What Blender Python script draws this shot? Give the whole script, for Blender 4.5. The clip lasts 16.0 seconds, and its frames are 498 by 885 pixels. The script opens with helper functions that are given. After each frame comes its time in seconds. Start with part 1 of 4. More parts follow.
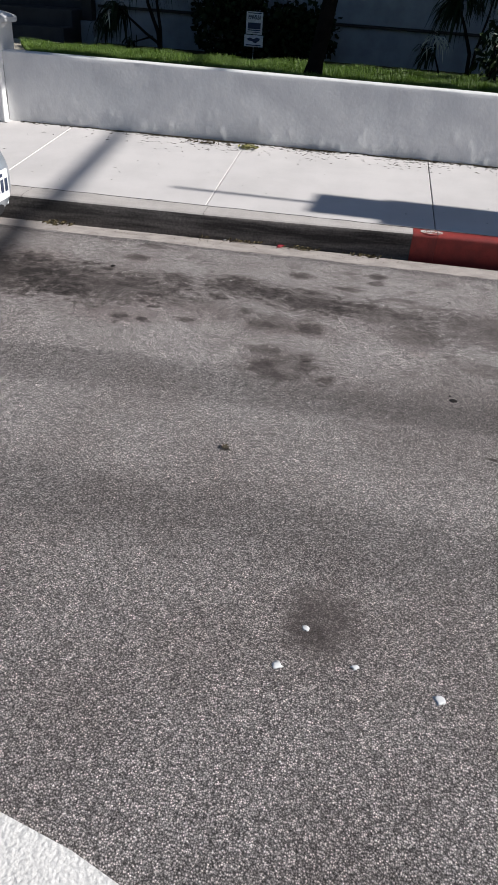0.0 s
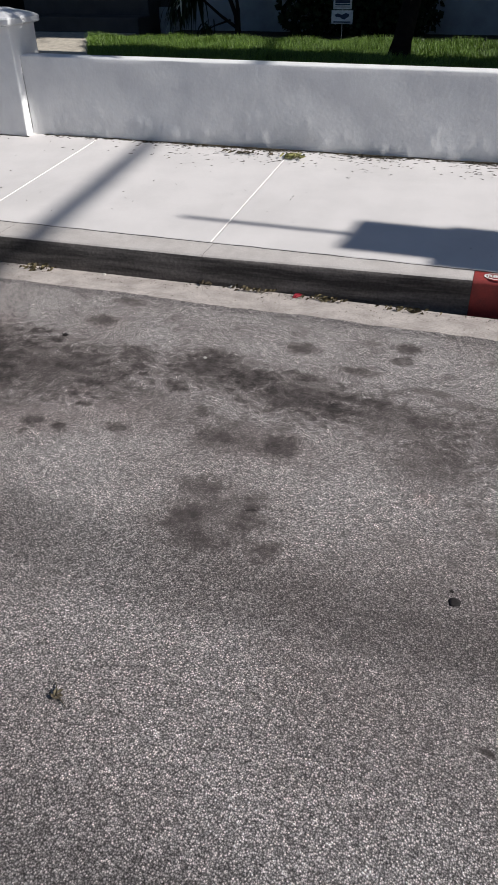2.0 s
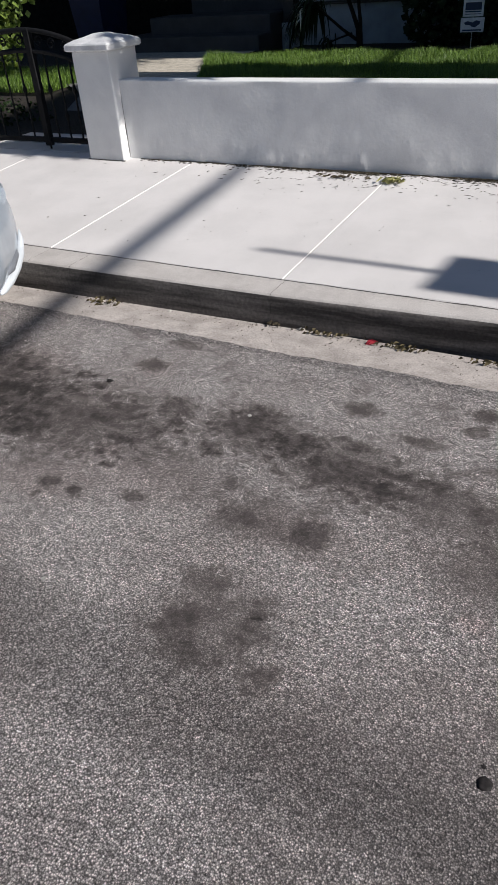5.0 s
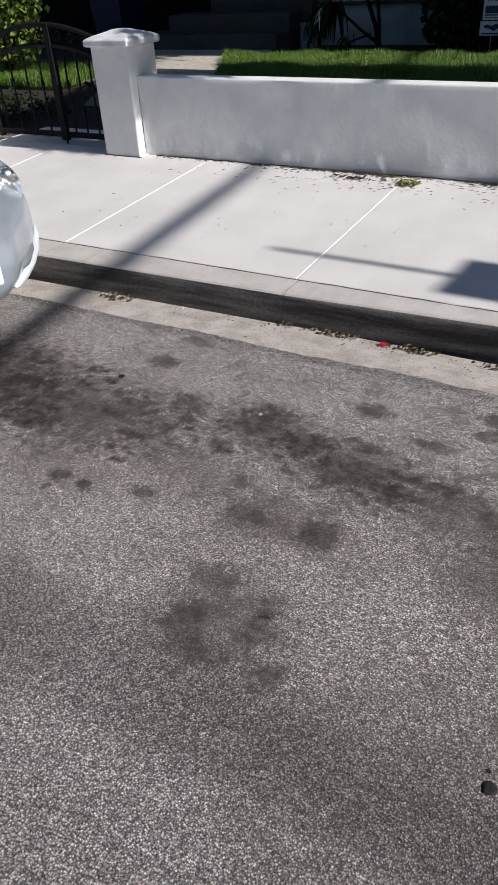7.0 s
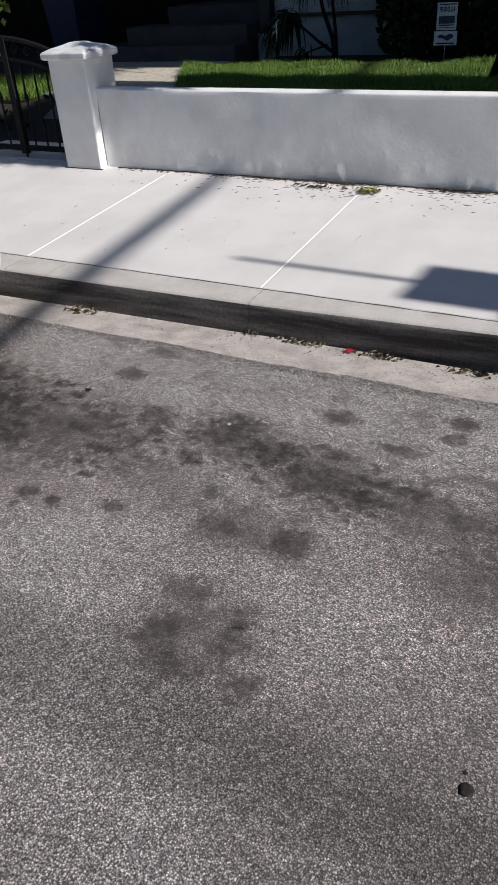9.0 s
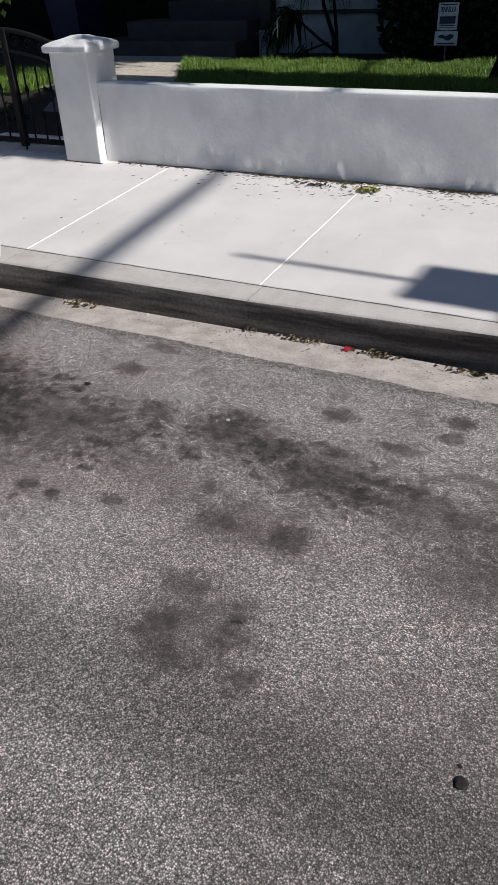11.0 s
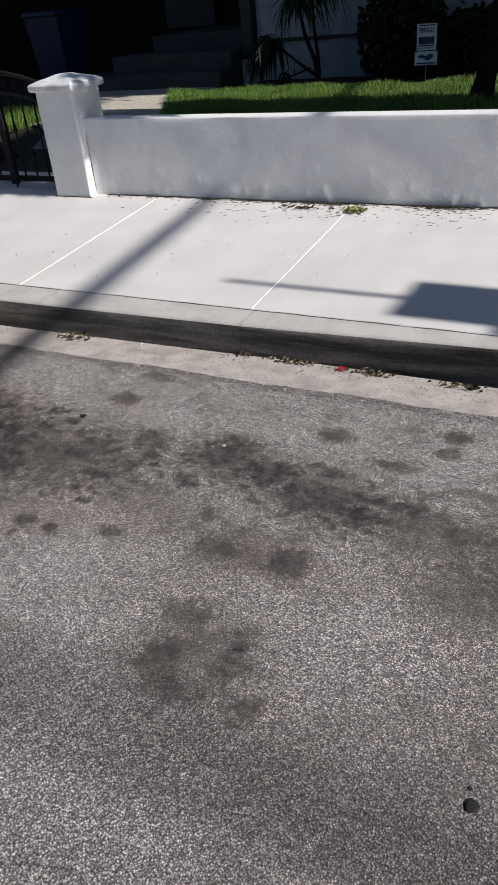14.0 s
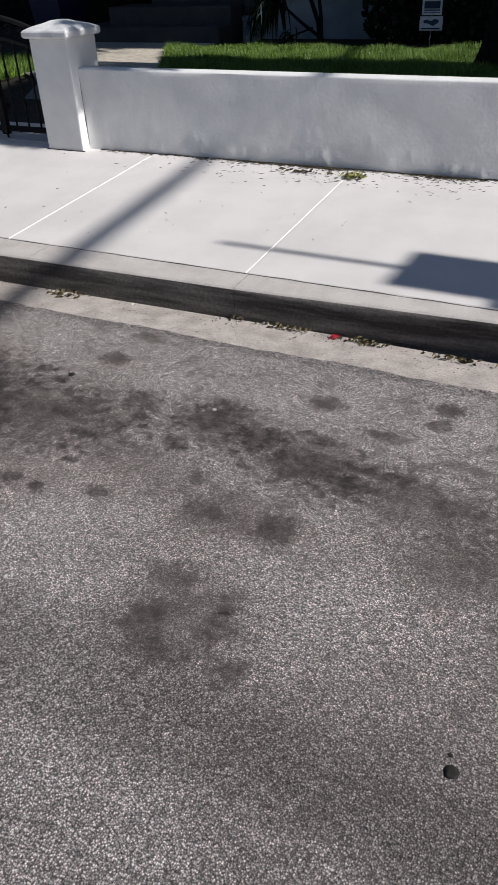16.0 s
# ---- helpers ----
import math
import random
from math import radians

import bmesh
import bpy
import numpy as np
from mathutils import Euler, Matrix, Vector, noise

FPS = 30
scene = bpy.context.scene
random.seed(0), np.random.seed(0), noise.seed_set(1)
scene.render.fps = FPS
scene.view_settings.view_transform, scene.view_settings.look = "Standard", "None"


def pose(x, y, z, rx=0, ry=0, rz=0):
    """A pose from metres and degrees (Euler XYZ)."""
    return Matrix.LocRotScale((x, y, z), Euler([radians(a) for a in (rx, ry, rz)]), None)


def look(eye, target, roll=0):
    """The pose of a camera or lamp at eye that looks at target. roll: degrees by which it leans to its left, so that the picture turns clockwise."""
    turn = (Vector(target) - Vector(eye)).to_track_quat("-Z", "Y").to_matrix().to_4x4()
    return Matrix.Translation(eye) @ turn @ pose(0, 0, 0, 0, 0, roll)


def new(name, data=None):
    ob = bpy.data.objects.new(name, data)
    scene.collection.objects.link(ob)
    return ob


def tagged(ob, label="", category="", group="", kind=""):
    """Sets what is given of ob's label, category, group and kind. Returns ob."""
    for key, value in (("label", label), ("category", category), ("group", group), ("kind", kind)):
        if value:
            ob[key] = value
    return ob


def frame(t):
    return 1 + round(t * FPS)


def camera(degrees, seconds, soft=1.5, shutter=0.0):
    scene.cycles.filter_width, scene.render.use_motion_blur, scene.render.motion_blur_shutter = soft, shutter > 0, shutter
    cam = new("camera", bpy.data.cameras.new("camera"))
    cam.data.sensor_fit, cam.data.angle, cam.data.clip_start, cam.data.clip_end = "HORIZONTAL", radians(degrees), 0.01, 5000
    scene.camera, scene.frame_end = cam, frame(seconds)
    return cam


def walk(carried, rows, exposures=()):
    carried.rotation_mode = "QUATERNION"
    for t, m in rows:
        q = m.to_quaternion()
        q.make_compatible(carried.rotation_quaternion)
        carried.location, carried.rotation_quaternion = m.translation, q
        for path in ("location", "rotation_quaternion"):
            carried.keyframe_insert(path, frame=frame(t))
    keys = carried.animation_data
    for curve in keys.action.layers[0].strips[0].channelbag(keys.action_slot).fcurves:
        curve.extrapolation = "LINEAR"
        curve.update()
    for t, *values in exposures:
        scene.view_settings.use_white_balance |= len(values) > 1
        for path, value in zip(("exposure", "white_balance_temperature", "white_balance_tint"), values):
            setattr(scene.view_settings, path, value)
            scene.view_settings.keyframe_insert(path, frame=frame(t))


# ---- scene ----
cam = camera(38.5, 16.0)
PATH = [
    (0, (0.996, -4.76, 1.432), (0.79, -3.101, 0.333), 4.1),
    (0.5, (1.19, -4.478, 1.435), (0.801, -2.84, 0.356), -2.9),
    (1, (1.35, -4.145, 1.447), (0.917, -2.558, 0.309), 1.2),
    (1.5, (1.396, -3.78, 1.421), (0.914, -2.21, 0.28), 2.1),
    (2, (1.432, -3.472, 1.45), (0.884, -1.935, 0.294), -1.2),
    (2.5, (1.51, -3.188, 1.448), (0.762, -1.706, 0.332), 0.6),
    (2.6, (1.52, -3.112, 1.45), (0.732, -1.649, 0.337), 0.6),
    (3, (1.525, -3.019, 1.421), (0.661, -1.64, 0.259), -5.5),
    (3.2, (1.545, -2.998, 1.413), (0.687, -1.577, 0.298), -5.8),
    (5.3, (1.562, -2.969, 1.432), (0.696, -1.559, 0.31), -4.6),
    (5.5, (1.56, -2.965, 1.426), (0.704, -1.555, 0.295), -4.3),
    (6, (1.557, -2.972, 1.43), (0.701, -1.557, 0.306), -3.1),
    (6.5, (1.547, -2.986, 1.439), (0.681, -1.566, 0.329), -2.5),
    (7, (1.552, -2.985, 1.432), (0.667, -1.585, 0.311), -3.7),
    (7.5, (1.547, -2.99, 1.433), (0.675, -1.579, 0.316), -3.2),
    (8, (1.551, -2.986, 1.425), (0.708, -1.533, 0.34), -3.8),
    (8.5, (1.548, -2.992, 1.447), (0.735, -1.52, 0.365), -3.0),
    (9, (1.557, -2.978, 1.435), (0.737, -1.527, 0.329), -3.9),
    (11.5, (1.545, -3.002, 1.443), (0.746, -1.547, 0.328), -2.6),
    (12, (1.558, -2.998, 1.439), (0.746, -1.535, 0.343), -3.2),
    (12.5, (1.563, -2.992, 1.439), (0.741, -1.544, 0.332), -3.8),
    (13, (1.555, -2.99, 1.442), (0.733, -1.531, 0.349), -5.3),
    (13.5, (1.556, -2.985, 1.448), (0.751, -1.513, 0.359), -4.9),
    (14, (1.57, -2.98, 1.448), (0.746, -1.5, 0.386), -5.6),
    (14.5, (1.571, -2.974, 1.439), (0.732, -1.52, 0.35), -6.0),
    (15, (1.559, -2.99, 1.449), (0.722, -1.527, 0.372), -5.3),
    (15.5, (1.566, -2.992, 1.444), (0.731, -1.535, 0.357), -4.6),
    (16, (1.543, -2.978, 1.424), (0.775, -1.523, 0.286), -2.8),
]
walk(cam, [(t, look(eye, target, roll)) for t, eye, target, roll in PATH])

# ---- world, sun and exposure ----
SUN_SLOPE = 1.6                      # run per rise of the sun's rays
SUN_TURN = -1.2                      # degrees by which the sun stands in front of the wall's plane
SUN_ELEV = math.atan(1 / SUN_SLOPE)
sun_dir = Vector((math.cos(radians(SUN_TURN)) * SUN_SLOPE, math.sin(radians(SUN_TURN)) * SUN_SLOPE, 1.0)).normalized()
world = bpy.data.worlds.new("sky")
scene.world = world
world.use_nodes = True
wn = world.node_tree.nodes
sky = wn.new("ShaderNodeTexSky")
sky.sky_type, sky.sun_disc = "NISHITA", False
sky.sun_elevation, sky.sun_rotation = SUN_ELEV, radians(90 - SUN_TURN)
world.node_tree.links.new(sky.outputs[0], wn["Background"].inputs[0])
sky.ozone_density = 5.0
wn["Background"].inputs[1].default_value = 0.05
lamp = bpy.data.lights.new("sun", "SUN")
lamp.energy, lamp.angle, lamp.color = 5.0, radians(0.6), (1.0, 0.962, 0.92)
sun = new("sun", lamp)
sun.matrix_basis = look(sun_dir * 30, (0, 0, 0))
scene.view_settings.exposure = 0.33


# ---- materials ----
def material(name, base, rough=0.8, metal=0.0, second=None, scale=6.0, grain=0.25, grain_scale=180.0, bump=0.3, bump_scale=120.0, spec=0.4, low=0.4, high=0.65, per_object=0.0, depth=0.004, streak=None):
    """A surface of two colours mixed by a broad noise, with a fine grain and a fine relief."""
    m = bpy.data.materials.new(name)
    m.use_nodes = True
    nt = m.node_tree
    n, l = nt.nodes, nt.links
    b = n["Principled BSDF"]
    co = n.new("ShaderNodeTexCoord")
    big = n.new("ShaderNodeTexNoise")
    big.inputs["Scale"].default_value, big.inputs["Detail"].default_value, big.inputs["Roughness"].default_value = scale, 6, 0.6
    if streak:
        run = n.new("ShaderNodeMapping")
        run.inputs["Scale"].default_value = streak
        l.new(co.outputs["Object"], run.inputs["Vector"]), l.new(run.outputs[0], big.inputs["Vector"])
    else:
        l.new(co.outputs["Object"], big.inputs["Vector"])
    ramp = n.new("ShaderNodeMapRange")
    ramp.inputs[1].default_value, ramp.inputs[2].default_value = low, high
    l.new(big.outputs["Fac"], ramp.inputs[0])
    mix = n.new("ShaderNodeMix")
    mix.data_type = "RGBA"
    mix.inputs[6].default_value = (*base, 1)
    mix.inputs[7].default_value = (*(second or tuple(c * 0.75 for c in base)), 1)
    l.new(ramp.outputs[0], mix.inputs[0])
    fine = n.new("ShaderNodeTexNoise")
    fine.inputs["Scale"].default_value, fine.inputs["Detail"].default_value = grain_scale, 3
    l.new(co.outputs["Object"], fine.inputs["Vector"])
    gr = n.new("ShaderNodeMapRange")
    gr.inputs[1].default_value, gr.inputs[2].default_value = 0.3, 0.7
    gr.inputs[3].default_value, gr.inputs[4].default_value = 1 - grain, 1 + grain
    l.new(fine.outputs["Fac"], gr.inputs[0])
    last = gr.outputs[0]
    if per_object:
        info = n.new("ShaderNodeObjectInfo")
        pr = n.new("ShaderNodeMapRange")
        pr.inputs[3].default_value, pr.inputs[4].default_value = 1 - per_object, 1 + per_object
        l.new(info.outputs["Random"], pr.inputs[0])
        mm = n.new("ShaderNodeMath")
        mm.operation = "MULTIPLY"
        l.new(last, mm.inputs[0]), l.new(pr.outputs[0], mm.inputs[1])
        last = mm.outputs[0]
    mul = n.new("ShaderNodeVectorMath")
    mul.operation = "SCALE"
    l.new(mix.outputs[2], mul.inputs[0]), l.new(last, mul.inputs["Scale"])
    l.new(mul.outputs[0], b.inputs["Base Color"])
    b.inputs["Roughness"].default_value, b.inputs["Metallic"].default_value = rough, metal
    b.inputs["Specular IOR Level"].default_value = spec
    if bump:
        bn = n.new("ShaderNodeTexNoise")
        bn.inputs["Scale"].default_value, bn.inputs["Detail"].default_value = bump_scale, 4
        l.new(co.outputs["Object"], bn.inputs["Vector"])
        bp = n.new("ShaderNodeBump")
        bp.inputs["Strength"].default_value, bp.inputs["Distance"].default_value = bump, depth
        l.new(bn.outputs["Fac"], bp.inputs["Height"])
        l.new(bp.outputs[0], b.inputs["Normal"])
    return m


# marks on the road: x, y, half-width, half-depth, strength
GRIME = ((1.60, -2.20, 0.55, 0.36, 0.12), (-0.33, -1.28, 0.46, 0.22, 0.45), (-0.85, -1.25, 0.40, 0.30, 0.45), (0.42, -1.10, 0.22, 0.15, 0.39), (0.84, -1.19, 0.26, 0.15, 0.40),
         (1.20, -1.25, 0.24, 0.13, 0.29), (1.37, -1.49, 0.14, 0.13, 0.28), (0.71, -1.52, 0.19, 0.10, 0.27), (0.76, -1.94, 0.15, 0.16, 0.27),
         (1.75, -1.30, 0.34, 0.20, 0.31), (-0.15, -1.62, 0.30, 0.09, 0.13), (0.30, -1.40, 0.28, 0.10, 0.14), (1.06, -3.40, 0.09, 0.11, 0.28))
OIL = ((-0.43, -1.41, 0.12, 0.08, 0.43), (-0.66, -1.23, 0.14, 0.11, 0.34), (0.067, -1.064, 0.075, 0.075, 0.36), (0.39, -1.08, 0.10, 0.08, 0.29),
       (0.59, -1.105, 0.11, 0.065, 0.40), (0.82, -1.20, 0.13, 0.07, 0.31), (0.93, -1.26, 0.10, 0.06, 0.26), (0.863, -1.543, 0.065, 0.06, 0.41),
       (-0.10, -1.17, 0.09, 0.06, 0.26), (-0.79, -1.03, 0.10, 0.09, 0.33), (0.39, -0.97, 0.10, 0.05, 0.29), (0.076, -1.262, 0.055, 0.05, 0.33),
       (0.695, -1.985, 0.062, 0.075, 0.34), (0.872, -1.90, 0.035, 0.09, 0.29), (0.665, -1.825, 0.065, 0.05, 0.26), (0.966, -2.05, 0.05, 0.045, 0.34),
       (0.78, -2.07, 0.08, 0.03, 0.21), (1.64, -1.74, 0.10, 0.08, 0.21))
DRIPS = ((-0.454, -1.010, 0.044, 0.026, 0.60), (-0.335, -1.046, 0.042, 0.028, 0.60), (-0.227, -0.819, 0.062, 0.050, 0.42), (-0.184, -0.60, 0.085, 0.040, 0.31),
         (0.132, -1.166, 0.052, 0.022, 0.51), (0.175, -1.214, 0.026, 0.012, 0.48), (-0.004, -1.338, 0.056, 0.026, 0.46), (-0.158, -1.238, 0.07, 0.025, 0.31),
         (-0.027, -1.44, 0.030, 0.018, 0.33), (0.067, -1.498, 0.022, 0.016, 0.37), (0.076, -1.439, 0.018, 0.011, 0.38), (-0.074, -1.651, 0.036, 0.027, 0.46),
         (-0.068, -1.712, 0.018, 0.014, 0.33), (0.048, -1.653, 0.036, 0.026, 0.44), (0.25, -1.593, 0.032, 0.030, 0.38))
SPOTS = ((0.503, -1.402, 0.034, 0.030, 0.34), (0.335, -1.265, 0.044, 0.030, 0.29), (0.749, -0.814, 0.076, 0.042, 0.40), (1.162, -0.796, 0.042, 0.036, 0.46),
         (1.171, -0.685, 0.056, 0.040, 0.46), (1.002, -0.94, 0.095, 0.034, 0.34), (0.777, -1.046, 0.09, 0.036, 0.26), (1.077, -1.162, 0.085, 0.030, 0.38),
         (0.623, -1.53, 0.07, 0.04, 0.24), (1.317, -1.23, 0.065, 0.06, 0.22), (1.618, -2.495, 0.015, 0.013, 0.52), (0.868, -1.893, 0.022, 0.006, 0.60),
         (1.29, -1.02, 0.10, 0.028, 0.26), (1.44, -1.08, 0.09, 0.03, 0.24), (1.02, -3.43, 0.045, 0.05, 0.19), (0.646, -2.664, 0.016, 0.014, 0.26))
RUST = ((-0.20, -0.83, 0.09, 0.07, 0.5), (-0.10, -1.65, 0.20, 0.08, 0.55), (0.80, -1.54, 0.16, 0.09, 0.6), (0.88, -1.23, 0.14, 0.06, 0.6), (-0.011, -1.41, 0.045, 0.035, 1.0),
        (-0.80, -1.0, 0.20, 0.12, 0.7), (1.377, -1.664, 0.04, 0.035, 0.8), (0.70, -1.98, 0.06, 0.06, 0.5), (0.10, -1.50, 0.35, 0.12, 0.4))
PALE = ((1.271, -0.765, 0.06, 0.028, 0.45), (0.763, -1.846, 0.020, 0.016, 0.55), (-0.08, -1.30, 0.06, 0.012, 0.35), (-0.33, -1.16, 0.10, 0.02, 0.30), (0.10, -1.345, 0.05, 0.012, 0.28), (-0.60, -1.03, 0.03, 0.015, 0.5))


def asphalt_material():
    m = bpy.data.materials.new("worn_asphalt")
    m.use_nodes = True
    nt = m.node_tree
    n, l = nt.nodes, nt.links
    b = n["Principled BSDF"]
    co = n.new("ShaderNodeTexCoord").outputs["Object"]

    def math_node(op, a, c=None, clamp=False):
        k = n.new("ShaderNodeMath")
        k.operation, k.use_clamp = op, clamp
        for i, v in enumerate((a, c)):
            if v is None:
                continue
            if isinstance(v, (int, float)):
                k.inputs[i].default_value = v
            else:
                l.new(v, k.inputs[i])
        return k.outputs[0]

    def noise_node(scale, detail=4.0, rough=0.55, vec=None):
        k = n.new("ShaderNodeTexNoise")
        k.inputs["Scale"].default_value, k.inputs["Detail"].default_value, k.inputs["Roughness"].default_value = scale, detail, rough
        l.new(vec or co, k.inputs["Vector"])
        return k.outputs["Fac"]

    def remap(v, a, c, d, e, smooth=False):
        k = n.new("ShaderNodeMapRange")
        if smooth:
            k.interpolation_type = "SMOOTHSTEP"
        for i, x in enumerate((a, c, d, e)):
            k.inputs[i + 1].default_value = x
        l.new(v, k.inputs[0])
        return k.outputs[0]

    def product(*factors):
        out = factors[0]
        for f in factors[1:]:
            out = math_node("MULTIPLY", out, f)
        return out

    def bent(scale, amount):
        """Coordinates pushed about by a noise."""
        k = n.new("ShaderNodeTexNoise")
        k.inputs["Scale"].default_value, k.inputs["Detail"].default_value = scale, 3
        l.new(co, k.inputs["Vector"])
        v = n.new("ShaderNodeVectorMath")
        v.operation = "MULTIPLY_ADD"
        v.inputs[1].default_value = (amount, amount, amount)
        l.new(k.outputs["Color"], v.inputs[0]), l.new(co, v.inputs[2])
        return v.outputs[0]

    # the aggregate: small stones of uneven lightness in a dark binder, with pits and a few bright chips
    def stones(scale, vec):
        k = n.new("ShaderNodeTexVoronoi")
        k.inputs["Scale"].default_value = scale
        l.new(vec, k.inputs["Vector"])
        sep = n.new("ShaderNodeSeparateColor")
        l.new(k.outputs["Color"], sep.inputs[0])
        return sep.outputs[0], sep.outputs[1], k.outputs["Distance"]

    grit_at = bent(330, 0.004)
    shade, pick, near = stones(STONE_SCALE, grit_at)
    shade2, pick2, near2 = stones(STONE_SCALE * 0.52, grit_at)
    grit = noise_node(420, 3, 0.7)
    wide = noise_node(2.2, 5)
    body = product(remap(math_node("POWER", shade, 1.6), 0, 1, 0.36, 1.15), remap(near, 0.20, 0.66, 1.0, 0.22), remap(grit, 0.32, 0.68, 0.72, 1.28))
    chips = product(remap(pick2, 0.78, 0.84, 0, 1), remap(near2, 0.22, 0.46, 1, 0, True), remap(shade2, 0, 1, 0.25, 0.95))
    pits = remap(noise_node(118, 4, 0.72), 0.34, 0.45, 0.28, 1.0)
    tone = math_node("MULTIPLY", math_node("ADD", product(body, 0.98), product(chips, 0.52)), pits)
    tone = product(tone, remap(wide, 0.3, 0.7, 0.86, 1.14), remap(noise_node(26, 5, 0.65), 0.3, 0.7, 0.78, 1.22), remap(noise_node(66, 4, 0.65), 0.32, 0.68, 0.70, 1.30))

    # stains, drawn in slightly bent coordinates with ragged rims
    at = bent(9.0, 0.075)
    rim = math_node("SUBTRACT", noise_node(23, 9, 0.76), 0.5)

    def mark(x, y, rx, ry, strength, ragged, soft):
        v = n.new("ShaderNodeVectorMath")
        v.operation = "MULTIPLY_ADD"
        v.inputs[1].default_value, v.inputs[2].default_value = (1 / rx, 1 / ry, 0), (-(x + 0.0375) / rx, -(y + 0.0375) / ry, 0)
        l.new(at, v.inputs[0])
        d = n.new("ShaderNodeVectorMath")
        d.operation = "LENGTH"
        l.new(v.outputs[0], d.inputs[0])
        k = n.new("ShaderNodeMath")
        k.operation = "MULTIPLY_ADD"
        l.new(rim, k.inputs[0]), l.new(d.outputs["Value"], k.inputs[2])
        k.inputs[1].default_value = ragged
        return remap(k.outputs[0], 1 - soft, 1 + soft, 1 - strength, 1, True)

    dark = product(*[mark(*m, 3.6, 0.60) for m in GRIME])
    dark = product(dark, *[mark(*m, 3.2, 0.55) for m in OIL])
    dark = product(dark, *[mark(*m, 3.0, 0.45) for m in DRIPS + SPOTS])
    rust = product(*[mark(*m, 2.4, 0.6) for m in RUST])
    pale = product(*[mark(*m, 2.4, 0.5) for m in PALE])
    patchy = remap(noise_node(13, 8, 0.74), 0.36, 0.64, 0.60, 1.22, True)
    dark = math_node("SUBTRACT", 1.0, math_node("MULTIPLY", math_node("SUBTRACT", 1.0, dark), patchy, True))

    # tyre tracks and worn lanes along the street
    so = n.new("ShaderNodeSeparateXYZ")
    l.new(co, so.inputs[0])
    lane = n.new("ShaderNodeMapping")
    lane.inputs["Scale"].default_value = (0.5, 2.2, 1)
    l.new(co, lane.inputs["Vector"])
    drift = math_node("ADD", so.outputs[1], remap(noise_node(1.6, 6, 0.62, lane.outputs[0]), 0, 1, -0.17, 0.17))
    track = product(remap(drift, -3.05, -2.80, TRACK_FAR, 1.0, True), remap(drift, -2.15, -1.85, 1.0, 1.09, True))
    for y0, w, s in TRACKS:
        d = math_node("ABSOLUTE", math_node("MULTIPLY", math_node("SUBTRACT", drift, y0), 1 / w))
        track = math_node("MULTIPLY", track, remap(d, 0.3, 1.3, 1 - s, 1, True))
    # mottled dirt along the parking strip
    strip = remap(math_node("ABSOLUTE", math_node("SUBTRACT", so.outputs[1], -1.15)), 0.35, 0.95, 1, 0, True)
    dirt = math_node("MULTIPLY", strip, remap(noise_node(5.5, 9, 0.74), 0.50, 0.66, 0.0, 0.22, True))
    specks = math_node("MULTIPLY", strip, remap(noise_node(34, 5, 0.65), 0.60, 0.74, 0.0, 0.36, True))
    dark = product(dark, math_node("SUBTRACT", 1.0, dirt), math_node("SUBTRACT", 1.0, specks))
    dark = remap(math_node("POWER", dark, STAIN_POWER), 0.0, 1.0, 0.08, 1.0)
    # oil fills the gaps between the stones
    fill = n.new("ShaderNodeMix")
    fill.inputs[3].default_value = 0.21
    l.new(math_node("MULTIPLY", math_node("SUBTRACT", 1.0, dark), 1.1, True), fill.inputs[0])
    l.new(tone, fill.inputs[2])
    brink = remap(math_node("ADD", so.outputs[1], remap(noise_node(14, 4, 0.6), 0, 1, -0.05, 0.05)), -0.585, -0.535, 1.0, 0.70, True)
    tone = product(fill.outputs[0], dark, track, brink, ROAD_TONE)
    tone = math_node("ADD", tone, math_node("MULTIPLY", math_node("SUBTRACT", 1.0, pale), 0.14))
    tint = n.new("ShaderNodeMix")
    tint.data_type = "RGBA"
    tint.inputs[6].default_value, tint.inputs[7].default_value = (1.15, 0.957, 0.905, 1), (1.06, 0.98, 0.965, 1)
    l.new(product(dark, remap(wide, 0.3, 0.7, 0.75, 1.1)), tint.inputs[0])
    warm = n.new("ShaderNodeMix")
    warm.data_type = "RGBA"
    warm.inputs[6].default_value = (1.12, 0.95, 0.92, 1)
    l.new(rust, warm.inputs[0]), l.new(tint.outputs[2], warm.inputs[7])
    col = n.new("ShaderNodeVectorMath")
    col.operation = "SCALE"
    l.new(warm.outputs[2], col.inputs[0]), l.new(tone, col.inputs["Scale"])
    l.new(col.outputs[0], b.inputs["Base Color"])
    b.inputs["Roughness"].default_value, b.inputs["Specular IOR Level"].default_value = 0.72, 0.26
    bp = n.new("ShaderNodeBump")
    bp.inputs["Strength"].default_value, bp.inputs["Distance"].default_value = 1.0, 0.008
    hgt = math_node("ADD", math_node("MULTIPLY", near, -1.0), math_node("ADD", math_node("MULTIPLY", grit, 0.8), math_node("MULTIPLY", pits, 0.7)))
    l.new(math_node("MULTIPLY", hgt, remap(dark, 0.3, 0.9, 0.45, 1.0)), bp.inputs["Height"])
    l.new(bp.outputs[0], b.inputs["Normal"])
    return m


